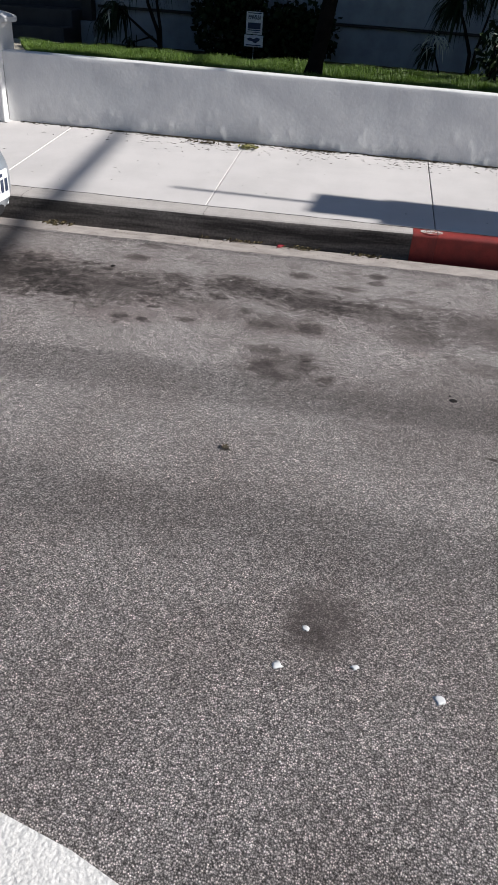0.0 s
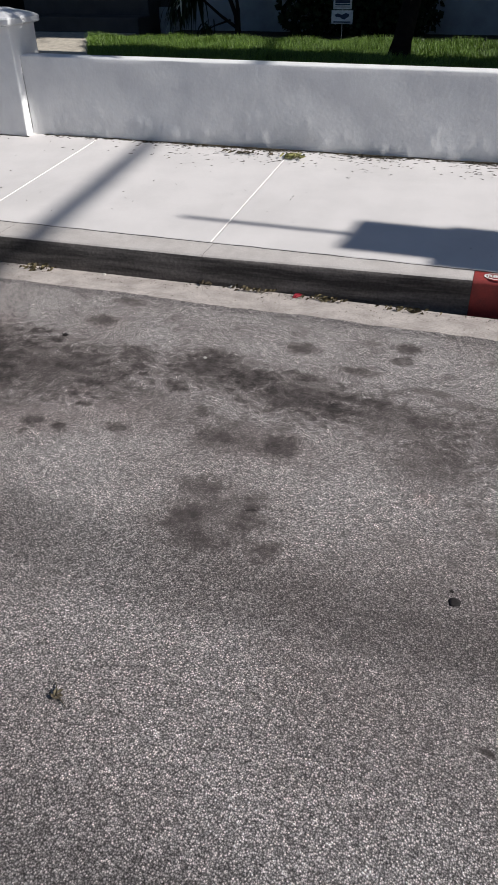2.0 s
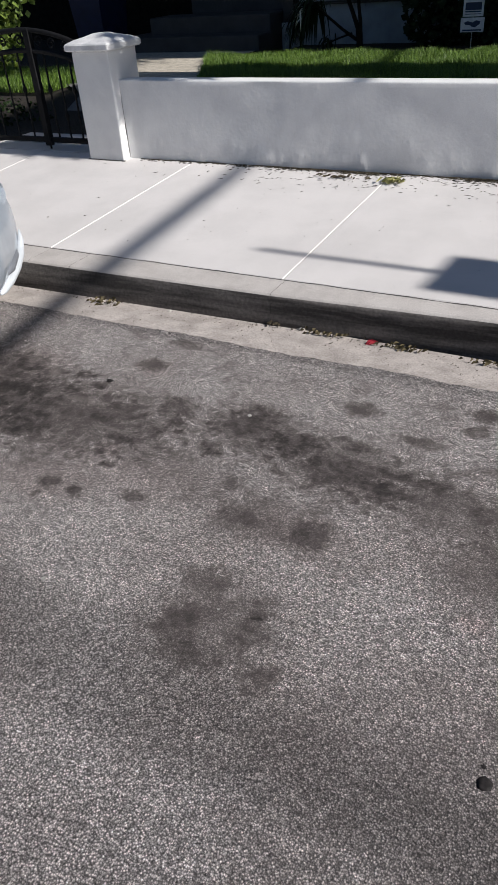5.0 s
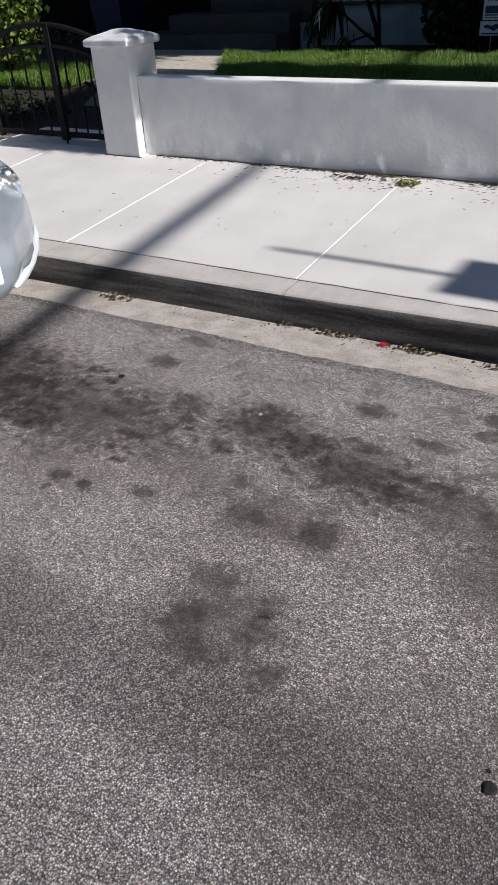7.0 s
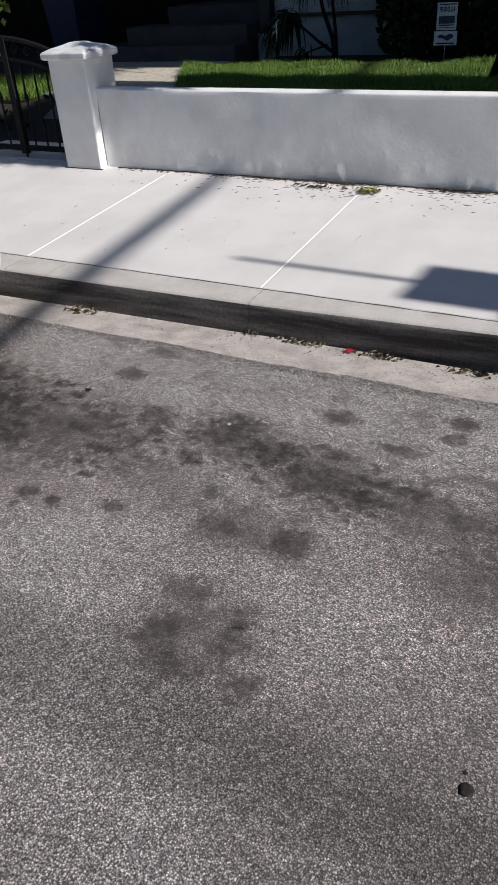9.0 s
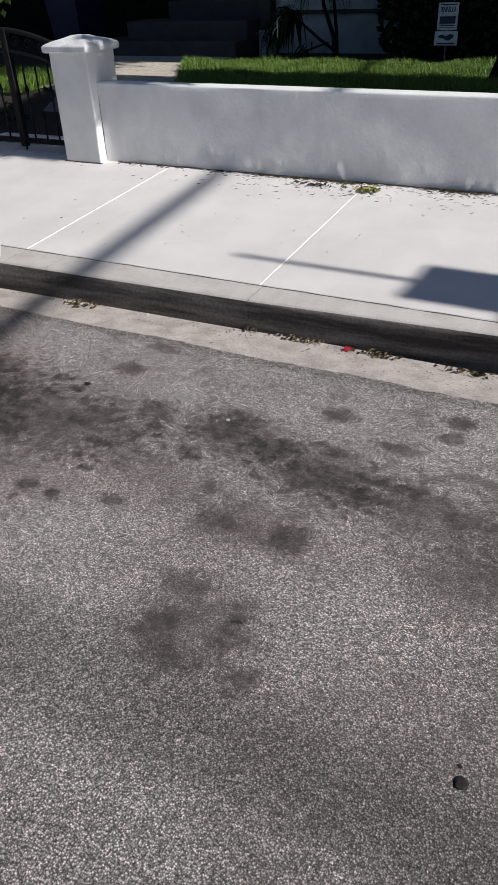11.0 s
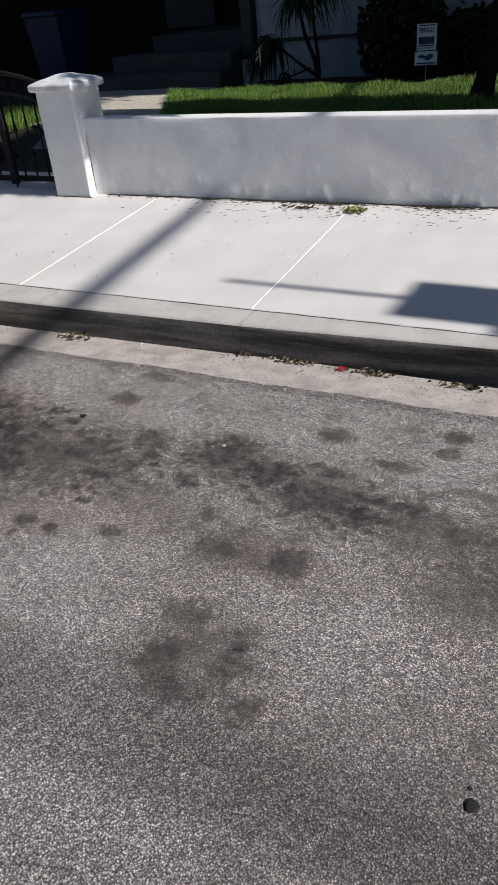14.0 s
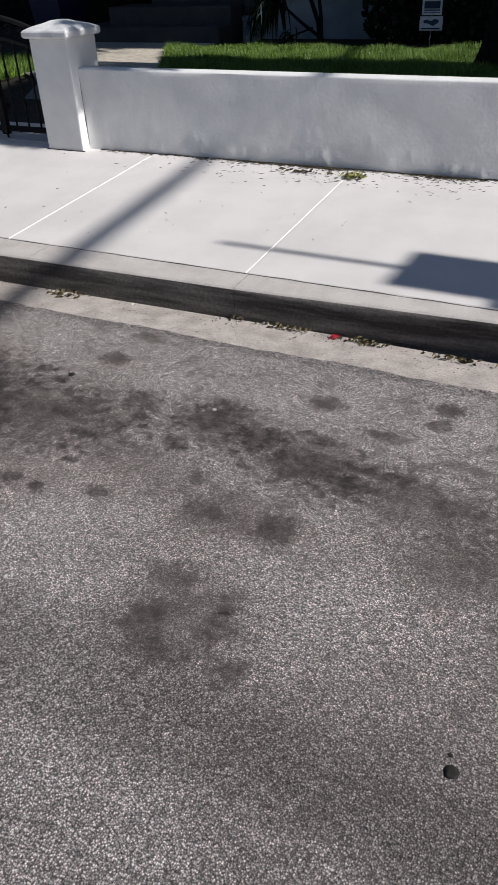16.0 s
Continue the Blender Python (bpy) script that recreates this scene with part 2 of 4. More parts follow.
STONE_SCALE = 222                    # stones to the metre
ROAD_TONE = 0.98
STAIN_POWER = 1.95
TRACK_FAR = 0.88
TRACKS = ((-3.04, 0.19, 0.24), (-2.20, 0.17, 0.30), (-5.2, 0.3, 0.25))
asphalt = asphalt_material()
walk_white = material("white_concrete", (0.64, 0.613, 0.60), 0.85, second=(0.575, 0.552, 0.54), scale=2.4, grain=0.06, grain_scale=260, bump=0.25, bump_scale=300, per_object=0.02, depth=0.002)
kerb_grey = material("grey_concrete", (0.50, 0.47, 0.447), 0.9, second=(0.42, 0.39, 0.37), scale=7, grain=0.16, bump=0.4, bump_scale=160)
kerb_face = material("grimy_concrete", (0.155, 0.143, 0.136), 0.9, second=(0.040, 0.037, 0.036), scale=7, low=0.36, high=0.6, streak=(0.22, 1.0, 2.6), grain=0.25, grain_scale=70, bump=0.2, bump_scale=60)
gutter_mat = material("gutter_concrete", (0.46, 0.415, 0.385), 0.9, second=(0.33, 0.295, 0.272), scale=8, grain=0.3, grain_scale=150, bump=0.5, bump_scale=170)
red_paint = material("red_kerb_paint", (0.30, 0.040, 0.035), 0.6, second=(0.19, 0.032, 0.03), scale=9, grain=0.22, bump=0.3)
white_paint = material("white_stencil_paint", (0.75, 0.74, 0.70), 0.7, scale=20)
stucco = material("white_stucco", (0.80, 0.80, 0.79), 0.8, second=(0.70, 0.70, 0.70), scale=4, grain=0.08, bump=0.22, bump_scale=42, depth=0.007)
cap_mat = material("weathered_white_cap", (0.74, 0.74, 0.74), 0.75, second=(0.55, 0.56, 0.57), scale=9, grain=0.1, bump=0.35, bump_scale=80)
iron = material("black_iron", (0.010, 0.010, 0.011), 0.7, metal=0.0, spec=0.15, scale=20, grain=0.2, bump=0.15)
soil = material("dark_soil", (0.022, 0.017, 0.013), 0.95, scale=10, grain=0.4, bump=0.8, bump_scale=40, depth=0.02)
# Green taken almost to black: the garden's deep shade is in this colour.
leaf_shaded = material("leaf_shaded", (0.017, 0.033, 0.010), 0.6, spec=0.15, second=(0.009, 0.018, 0.006), scale=8, grain=0.2, bump=0)
leaf_bright = material("leaf_bright", (0.16, 0.22, 0.035), 0.5, second=(0.09, 0.15, 0.03), scale=8, grain=0.2, bump=0)
# Very pale leaf colour stands in for sun that misses most of these leaves.
leaf_lit_pale = material("leaf_lit_pale", (0.66, 0.68, 0.58), 0.5, second=(0.45, 0.5, 0.38), scale=10, grain=0.2, bump=0)
leaf_dry = material("dry_leaf", (0.08, 0.065, 0.04), 0.8, second=(0.035, 0.028, 0.018), scale=30, grain=0.3, bump=0, per_object=0.5)
leaf_litter = material("withered_leaf", (0.15, 0.122, 0.062), 0.75, second=(0.045, 0.036, 0.022), scale=45, grain=0.4, bump=0)
leaf_weed = material("weed_leaf", (0.34, 0.33, 0.12), 0.7, second=(0.09, 0.085, 0.035), scale=30, grain=0.3, bump=0)
red_litter = material("red_petal", (0.32, 0.015, 0.03), 0.5, scale=30, bump=0)
paper = material("pale_paper", (0.5, 0.48, 0.45), 0.8, scale=40, bump=0)
gum = material("black_gum", (0.014, 0.011, 0.011), 0.8, scale=40, bump=0.4)
bark = material("tree_bark", (0.016, 0.0135, 0.011), 0.95, spec=0.08, second=(0.009, 0.0075, 0.006), scale=12, grain=0.3, bump=1.0, bump_scale=30, depth=0.02)
siding_mat = material("white_siding_paint", (0.34, 0.37, 0.39), 0.7, scale=4, grain=0.04, bump=0.1)
step_mat = material("grey_step_concrete", (0.062, 0.06, 0.06), 0.9, scale=5, grain=0.15, bump=0.4)
gate_grey = material("worn_grey_concrete", (0.15, 0.147, 0.145), 0.9, second=(0.11, 0.108, 0.106), scale=6, grain=0.15, bump=0.4)
path_mat = material("yard_path_concrete", (0.52, 0.475, 0.40), 0.9, second=(0.36, 0.325, 0.27), scale=14, grain=0.2, bump=0.4)
wood_dark = material("dark_painted_wood", (0.035, 0.032, 0.03), 0.6, scale=8, bump=0.2)
bin_blue = material("blue_plastic", (0.006, 0.012, 0.05), 0.5, scale=8, bump=0.1)
sign_white = material("sign_white", (0.72, 0.73, 0.74), 0.5, scale=12, grain=0.04, bump=0)
sign_navy = material("sign_navy", (0.03, 0.045, 0.09), 0.5, scale=12, grain=0.04, bump=0)
steel = material("galvanised_steel", (0.45, 0.46, 0.47), 0.45, metal=0.8, scale=14, grain=0.1, bump=0.1)
tar = material("tar_roof", (0.06, 0.06, 0.06), 0.9, scale=6, bump=0.4)
rubber = material("tyre_rubber", (0.02, 0.02, 0.02), 0.8, scale=20, bump=0.3)
black_plastic = material("black_plastic", (0.015, 0.015, 0.017), 0.5, scale=20, bump=0.1)
car_paint = material("silver_car_paint", (0.30, 0.34, 0.39), 0.34, metal=0.3, scale=3, grain=0.02, bump=0, spec=0.6)
car_paint.node_tree.nodes["Principled BSDF"].inputs["Coat Weight"].default_value = 0.8
# Lighter copy of the car's silver, so the blade looks sunlit.
blade_lit_paint = material("lit_silver_paint", (0.62, 0.66, 0.70), 0.35, metal=0.1, scale=3, grain=0.02, bump=0, spec=0.6)
recess_shade_grey = material("recess_shade_grey", (0.14, 0.15, 0.17), 0.5, scale=5, grain=0.05, bump=0)
lamp_silver = material("lamp_silver", (0.72, 0.73, 0.74), 0.35, metal=0.9, scale=30, grain=0.05, bump=0.2, bump_scale=60)
chrome = material("chrome", (0.85, 0.85, 0.86), 0.22, metal=1.0, scale=5, grain=0.02, bump=0)


def clear_material(name, tint, rough):
    m = bpy.data.materials.new(name)
    m.use_nodes = True
    b = m.node_tree.nodes["Principled BSDF"]
    b.inputs["Base Color"].default_value = (*tint, 1)
    b.inputs["Roughness"].default_value, b.inputs["Transmission Weight"].default_value, b.inputs["IOR"].default_value = rough, 1.0, 1.45
    return m


lens_clear = clear_material("clear_lens", (0.95, 0.96, 0.97), 0.05)
pane_dark = clear_material("window_pane", (0.55, 0.6, 0.62), 0.02)


def grass_material():
    m = bpy.data.materials.new("lawn_grass")
    m.use_nodes = True
    n, l = m.node_tree.nodes, m.node_tree.links
    b = n["Principled BSDF"]
    g = n.new("ShaderNodeNewGeometry")
    r = n.new("ShaderNodeValToRGB")
    r.color_ramp.elements[0].color = (0.024, 0.066, 0.007, 1)
    r.color_ramp.elements[1].color = (0.18, 0.29, 0.04, 1)
    l.new(g.outputs["Random Per Island"], r.inputs[0])
    l.new(r.outputs[0], b.inputs["Base Color"])
    b.inputs["Roughness"].default_value = 0.5
    tr = n.new("ShaderNodeBsdfTranslucent")
    l.new(r.outputs[0], tr.inputs[0])
    mx = n.new("ShaderNodeMixShader")
    mx.inputs[0].default_value = 0.22
    l.new(b.outputs[0], mx.inputs[1]), l.new(tr.outputs[0], mx.inputs[2])
    l.new(mx.outputs[0], n["Material Output"].inputs[0])
    return m


grass_mat = grass_material()


# ---- mesh helpers ----
def mesh_object(name, bm, mat, smooth=False):
    me = bpy.data.meshes.new(name)
    bm.normal_update()
    bm.to_mesh(me)
    bm.free()
    for mm in (mat if isinstance(mat, (list, tuple)) else [mat]):
        me.materials.append(mm)
    if smooth:
        for p in me.polygons:
            p.use_smooth = True
    return new(name, me)


def part(name, bm, mat, parent, label="", smooth=False):
    ob = mesh_object(name, bm, mat, smooth)
    ob.parent = parent
    if label:
        tagged(ob, label)
    return ob


def thing(name, at, label, category, group="", kind=""):
    ob = new(name)
    ob.location = at
    ob.empty_display_size = 0.1
    return tagged(ob, label, category, group, kind)


def box(x0, x1, y0, y1, z0, z1, bevel=0.0, seg=2, bm=None):
    fresh = bmesh.new()
    bmesh.ops.create_cube(fresh, size=1.0, matrix=Matrix.LocRotScale(((x0 + x1) / 2, (y0 + y1) / 2, (z0 + z1) / 2), None, (x1 - x0, y1 - y0, z1 - z0)))
    if bevel:
        bmesh.ops.bevel(fresh, geom=fresh.edges[:], offset=bevel, segments=seg, affect="EDGES", profile=0.5)
    if bm is None:
        return fresh
    me = bpy.data.meshes.new("tmp")
    fresh.to_mesh(me)
    fresh.free()
    bm.from_mesh(me)
    bpy.data.meshes.remove(me)
    return bm


def tube(points, radius, sides=8, bm=None, caps=True):
    """A round tube along points; radius is a number or one for each point."""
    bm = bm or bmesh.new()
    rs = radius if isinstance(radius, (list, tuple)) else [radius] * len(points)
    pts = [Vector(p) for p in points]
    rings = []
    for i, p in enumerate(pts):
        d = (pts[min(i + 1, len(pts) - 1)] - pts[max(i - 1, 0)]).normalized()
        a = d.orthogonal().normalized() if abs(d.z) > 0.9 else d.cross(Vector((0, 0, 1))).normalized()
        c = d.cross(a)
        rings.append([bm.verts.new(p + rs[i] * (math.cos(2 * math.pi * k / sides) * a + math.sin(2 * math.pi * k / sides) * c)) for k in range(sides)])
    for r0, r1 in zip(rings, rings[1:]):
        for k in range(sides):
            bm.faces.new((r0[k], r0[(k + 1) % sides], r1[(k + 1) % sides], r1[k]))
    if caps:
        bm.faces.new(rings[0][::-1]), bm.faces.new(rings[-1])
    return bm


def sweep_x(profile, xs, lift=lambda x, i: 0.0):
    """A strip swept along x: profile is (y, z) points, front to back."""
    bm = bmesh.new()
    rows = [[bm.verts.new((x, y, z + lift(x, i))) for i, (y, z) in enumerate(profile)] for x in xs]
    for a, b in zip(rows, rows[1:]):
        for i in range(len(profile) - 1):
            bm.faces.new((a[i], a[i + 1], b[i + 1], b[i])[::-1])
    return bm


def loft(sections):
    bm = bmesh.new()
    rings = [[bm.verts.new(p) for p in s] for s in sections]
    for a, b in zip(rings, rings[1:]):
        for i in range(len(a)):
            j = (i + 1) % len(a)
            bm.faces.new((a[i], a[j], b[j], b[i]))
    bm.faces.new(rings[0][::-1]), bm.faces.new(rings[-1])
    bmesh.ops.recalc_face_normals(bm, faces=bm.faces[:])
    return bm


def leaf_cloud(bm, centre, spread, count, size, rnd, droop=0.3, narrow=0.35):
    """Many single leaves, each a bent lozenge of four triangles."""
    c = Vector(centre)
    for _ in range(count):
        while True:
            q = Vector((rnd.uniform(-1, 1), rnd.uniform(-1, 1), rnd.uniform(-1, 1)))
            if q.length < 1:
                break
        p = c + Vector((q.x * spread[0], q.y * spread[1], q.z * spread[2]))
        d = Vector((rnd.uniform(-1, 1), rnd.uniform(-1, 1), rnd.uniform(-1, 0.7) - droop)).normalized()
        s = size * rnd.uniform(0.6, 1.3)
        w = d.cross(Vector((rnd.uniform(-1, 1), rnd.uniform(-1, 1), rnd.uniform(0.2, 1)))).normalized() * s * narrow
        up = d.cross(w).normalized() * s * 0.08
        a, e = bm.verts.new(p), bm.verts.new(p + d * s - up)
        m1, m2, mid = bm.verts.new(p + d * s * 0.45 + w), bm.verts.new(p + d * s * 0.45 - w), bm.verts.new(p + d * s * 0.5 + up)
        for f in ((a, m1, mid), (m1, e, mid), (e, m2, mid), (m2, a, mid)):
            bm.faces.new(f)
    return bm


# ---- heights of the plan ----
KERB_Z, WALK_SLOPE, WALL_Y = 0.115, 0.072, 1.59


def walk_z(y):
    return KERB_Z + WALK_SLOPE * y


WALL_X0, WALL_X1 = -2.11, 6.0


def wall_top(x):
    return 0.770 - 0.004 * (x + 2.1)


# ---- ground, road, gutter, kerb ----
road = sweep_x([(-9.0, 0.02), (-5.0, 0.0), (-0.585, 0.0)], [-60, -12, -3, 0, 3, 6, 12, 60])
# the road's ragged edge against the gutter
rnd = random.Random(3)
edge = bmesh.new()
xs = [-6 + 0.04 * i for i in range(300)]
lo = [edge.verts.new((x, -0.60, 0.0005)) for x in xs]
hi = [edge.verts.new((x, -0.508 + 0.006 * max(-2.5, min(2.5, x)) - 0.016 * noise.noise((x * 2.1, 0, 0)) + rnd.uniform(-0.006, 0.006), -0.001)) for x in xs]
dn = [edge.verts.new((x, v.co.y + 0.004, -0.02)) for x, v in zip(xs, hi)]
for i in range(len(xs) - 1):
    edge.faces.new((lo[i], lo[i + 1], hi[i + 1], hi[i]))
    edge.faces.new((hi[i], hi[i + 1], dn[i + 1], dn[i]))
me = bpy.data.meshes.new("tmp")
edge.to_mesh(me)
edge.free()
for v in me.vertices:
    v.co.z += 0.004 if v.co.y > -0.595 and v.co.z > -0.01 else 0
road.from_mesh(me)
tagged(mesh_object("road", road, asphalt), "worn grey asphalt street with dark oil stains", "road", kind="structure")

base_ground = bmesh.new()
bmesh.ops.create_grid(base_ground, x_segments=1, y_segments=1, size=400, matrix=Matrix.Translation((0, 0, -0.14)))
tagged(mesh_object("ground", base_ground, soil), "bare ground under the street", "ground", kind="structure")

gut = sweep_x([(-0.59, -0.014), (-0.40, -0.018), (-0.25, -0.040), (-0.15, -0.058)], [-60, -6, -2.5, 0, 2.5, 6, 60])
tagged(mesh_object("gutter", gut, gutter_mat), "pale concrete gutter along the kerb", "gutter", kind="structure")

def fan(x):
    """The kerb's front swings out a little along the street."""
    return max(-2.5, min(2.5, x)) * 0.022


KERB_PROFILE = [(-0.165, -0.09), (-0.172, -0.03), (-0.176, 0.05), (-0.178, 0.085), (-0.174, 0.100), (-0.162, 0.109), (-0.148, 0.111), (-0.004, 0.114), (-0.004, -0.09)]


def kerb_stretch(x0, x1, top_mat, face_mat, label):
    n = max(2, int((x1 - x0) / 0.25))
    ends = (x0 + 0.001, x1 - 0.001)
    bm = sweep_x(KERB_PROFILE, [ends[0] + (ends[1] - ends[0]) * i / n for i in range(n + 1)])
    for end in ends:
        bm.faces.new([bm.verts.new((end, y, z)) for y, z in KERB_PROFILE])
    for v in bm.verts:
        if v.co.y < -0.1:
            low = v.co.z <= 0.07
            v.co.y += fan(v.co.x) + 0.034 * max(0.0, min(1.5, v.co.x)) * (0.8 if low else 1.0) + (0.015 * max(-2.0, min(2.0, v.co.x)) if low else 0.0)
    bm.normal_update()
    ob = mesh_object("kerb", bm, [top_mat, face_mat])
    # The front is grimy, and coloured darker still for the shade on that side.
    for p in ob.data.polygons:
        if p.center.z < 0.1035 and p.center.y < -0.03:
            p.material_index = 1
        p.use_smooth = len(p.vertices) == 4 and p.center.z < 0.1098
    return tagged(ob, label, "kerb", kind="structure")


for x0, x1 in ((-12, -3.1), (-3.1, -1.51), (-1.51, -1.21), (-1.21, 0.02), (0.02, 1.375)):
    kerb_stretch(x0, x1, kerb_grey, kerb_face, "grey concrete kerb with a grimy, shade-darkened face")
for x0, x1 in ((1.375, 1.53), (1.53, 12)):
    kerb_stretch(x0, x1, red_paint, red_paint, "kerb painted red, faded and scuffed")

# ---- pavement slabs ----
under = sweep_x([(0.0, 0.10), (WALL_Y + 0.3, walk_z(WALL_Y + 0.3) - 0.015)], [-14, 14])
pave = tagged(mesh_object("pavement", under, kerb_face), "white concrete pavement of large slabs", "pavement", kind="structure")
rnd = random.Random(8)
SLAB = 1.52


def slab_mesh(w, y1):
    bm = bmesh.new()
    g, n = 0.0024, 6
    xs = [g, g + 0.0035] + [w * i / n for i in range(1, n)] + [w - g - 0.0035, w - g]
    ys = [0.003, 0.012] + [y1 * i / 5 for i in range(1, 5)] + [y1 - 0.012, y1 - 0.003]
    grid = [[bm.verts.new((x, y, walk_z(y) - (0.006 if i in (0, len(xs) - 1) or j in (0, len(ys) - 1) else 0.0))) for j, y in enumerate(ys)] for i, x in enumerate(xs)]
    for i in range(len(xs) - 1):
        for j in range(len(ys) - 1):
            bm.faces.new((grid[i][j], grid[i + 1][j], grid[i + 1][j + 1], grid[i][j + 1]))
    rim = [e for e in bm.edges if e.is_boundary]
    ext = bmesh.ops.extrude_edge_only(bm, edges=rim)
    for v in ext["geom"]:
        if isinstance(v, bmesh.types.BMVert):
            v.co.z -= 0.03
    bmesh.ops.recalc_face_normals(bm, faces=bm.faces[:])
    me = bpy.data.meshes.new("slab")
    bm.to_mesh(me)
    bm.free()
    me.materials.append(walk_white)
    return me


slab_data = slab_mesh(SLAB, WALL_Y + 0.06)
for k in range(-6, 6):
    s = new("slab", slab_data)
    s.location.x = k * SLAB
    s.parent = pave
part("slab", box(-3.75, -2.46, WALL_Y + 0.061, 2.5, 0.12, walk_z(WALL_Y) + 0.006), walk_white, pave)
# thin mortar in the joints
for k in range(-5, 6):
    bm = sweep_x([(0.004, walk_z(0.004) - 0.0035), (WALL_Y, walk_z(WALL_Y) - 0.0035)], [k * SLAB - 0.0019, k * SLAB + 0.0016])
    part("joint", bm, walk_white if k < 1 else kerb_face, pave)

seam = sweep_x([(-0.0075, 0.1148), (-0.0065, 0.1162), (-0.0015, 0.1164), (0.001, 0.1150)], [-9 + 0.06 * i for i in range(300)], lambda x, i: 0.0035 * noise.noise((x * 7, 0, 4)))
tagged(mesh_object("kerb_seam", seam, kerb_face), "thin dark line of dirt between kerb and pavement", "dirt", kind="structure")
dirt = sweep_x([(WALL_Y - 0.014, walk_z(WALL_Y) + 0.0006), (WALL_Y - 0.002, walk_z(WALL_Y) + 0.004), (WALL_Y + 0.02, walk_z(WALL_Y) + 0.004)], [-2.0 + 0.05 * i for i in range(150)], lambda x, i: -0.004 * (noise.noise((x * 4, i, 2)) + 0.3))
tagged(mesh_object("wall_foot_dirt", dirt, soil), "dark line of dirt along the wall foot", "dirt", kind="structure")

# ---- low garden wall ----
bm = bmesh.new()
T = 0.15
nx = 560
rnd = random.Random(19)
# trowel lumps low on the wall
knobs = [(-1.94, 0.30, 0.022), (-1.87, 0.31, 0.022), (-1.81, 0.34, 0.02)] + [(rnd.uniform(-1.7, 3.5), 0.24 + 0.2 * rnd.random() ** 1.6, rnd.uniform(0.014, 0.03)) for _ in range(60)]
ring = []
for i in range(nx + 1):
    x = WALL_X0 + (WALL_X1 - WALL_X0) * i / nx
    zt, zb = wall_top(x), walk_z(WALL_Y) - 0.1
    levels = [zb + (zt - 0.012 - zb) * j / 26 for j in range(27)]
    col = []
    for z in levels:
        lump = 0.005 * noise.noise((x * 2.6, z * 3.5, 0)) + 0.0008 * noise.noise((x * 14, z * 16, 8)) + 0.0032 * noise.noise((x * 9, z * 13, 3)) * max(0, 1 - (z - 0.2) / 0.35)
        for lx, lz, lr in knobs:
            if abs(x - lx) < 3 * lr:
                lump += 0.0032 * math.exp(-((x - lx) / lr) ** 2 - ((z - lz) / (1.1 * lr)) ** 2)
        col.append((x, WALL_Y - lump, z))
    r = 0.002 * noise.noise((x * 9, 1, 5))
    col += [(x, WALL_Y + 0.001, zt - 0.005), (x, WALL_Y + 0.007, zt + r), (x, WALL_Y + 0.075, zt + 0.003 + r), (x, WALL_Y + T - 0.014, zt), (x, WALL_Y + T, zt - 0.014), (x, WALL_Y + T, zb)]
    ring.append([bm.verts.new(c) for c in col])
for a, b in zip(ring, ring[1:]):
    for i in range(len(a) - 1):
        bm.faces.new((a[i], b[i], b[i + 1], a[i + 1]))
bm.faces.new(ring[0]), bm.faces.new(ring[-1][::-1])
bmesh.ops.recalc_face_normals(bm, faces=bm.faces[:])
tagged(mesh_object("garden_wall", bm, stucco, True), "low white stucco retaining wall beside the pavement", "wall", kind="structure")


def gate_pillar(x0, y0, w, top, label):
    t = thing("gate_pillar", (x0 + w / 2, y0 + w / 2, walk_z(y0)), label, "pillar", "pillars of the gate")
    h = w / 2
    zb = -0.03
    zt = top - walk_z(y0)
    bm = box(-h, h, -h, h, zb, zt, 0.012, 3)
    bmesh.ops.subdivide_edges(bm, edges=[e for e in bm.edges if e.calc_length() > 0.2], cuts=6, use_grid_fill=True)
    for v in bm.verts:
        v.co += 0.003 * noise.noise_vector(v.co * 7)
    part("shaft", bm, stucco, t, smooth=False)
    o = h + 0.034
    sec = []
    for z, k in ((zt - 0.006, o - 0.010), (zt + 0.004, o), (zt + 0.034, o), (zt + 0.044, o - 0.008), (zt + 0.062, o * 0.76), (zt + 0.082, o * 0.40), (zt + 0.094, 0.05)):
        pts = []
        rr = min(0.012, k * 0.5)
        for sx, sy in ((1, 1), (-1, 1), (-1, -1), (1, -1)):
            a0 = math.atan2(sy, sx)
            for da in (-0.7, 0, 0.7):
                pts.append((sx * (k - rr) + rr * math.cos(a0 + da), sy * (k - rr) + rr * math.sin(a0 + da), z + 0.002 * noise.noise((sx * 3, sy * 3, z * 20))))
        sec.append(pts)
    part("cap", loft(sec), cap_mat, t, "weathered white pyramid cap")
    # a row of small drip marks under the cap
    for i in range(13):
        x = -h + 0.02 + (w - 0.04) * i / 12
        part("bead", box(x - 0.006, x + 0.006, -h - 0.006, -h + 0.004, zt - 0.016, zt - 0.004, 0.003, 1), cap_mat, t)
    return t


gate_pillar(-2.44, 1.515, 0.335, 0.970, "white stucco gate pillar with a pyramid cap")
foot = sweep_x([(1.500, walk_z(1.5) + 0.0006), (1.511, walk_z(1.5) + 0.004), (1.518, walk_z(1.5) + 0.005)], [-2.45 + 0.03 * i for i in range(13)], lambda x, i: -0.004 * (noise.noise((x * 9, i, 5)) + 0.2))
tagged(mesh_object("pillar_foot_dirt", foot, soil), "thin dark line of dirt at the pillar foot", "dirt", kind="structure")
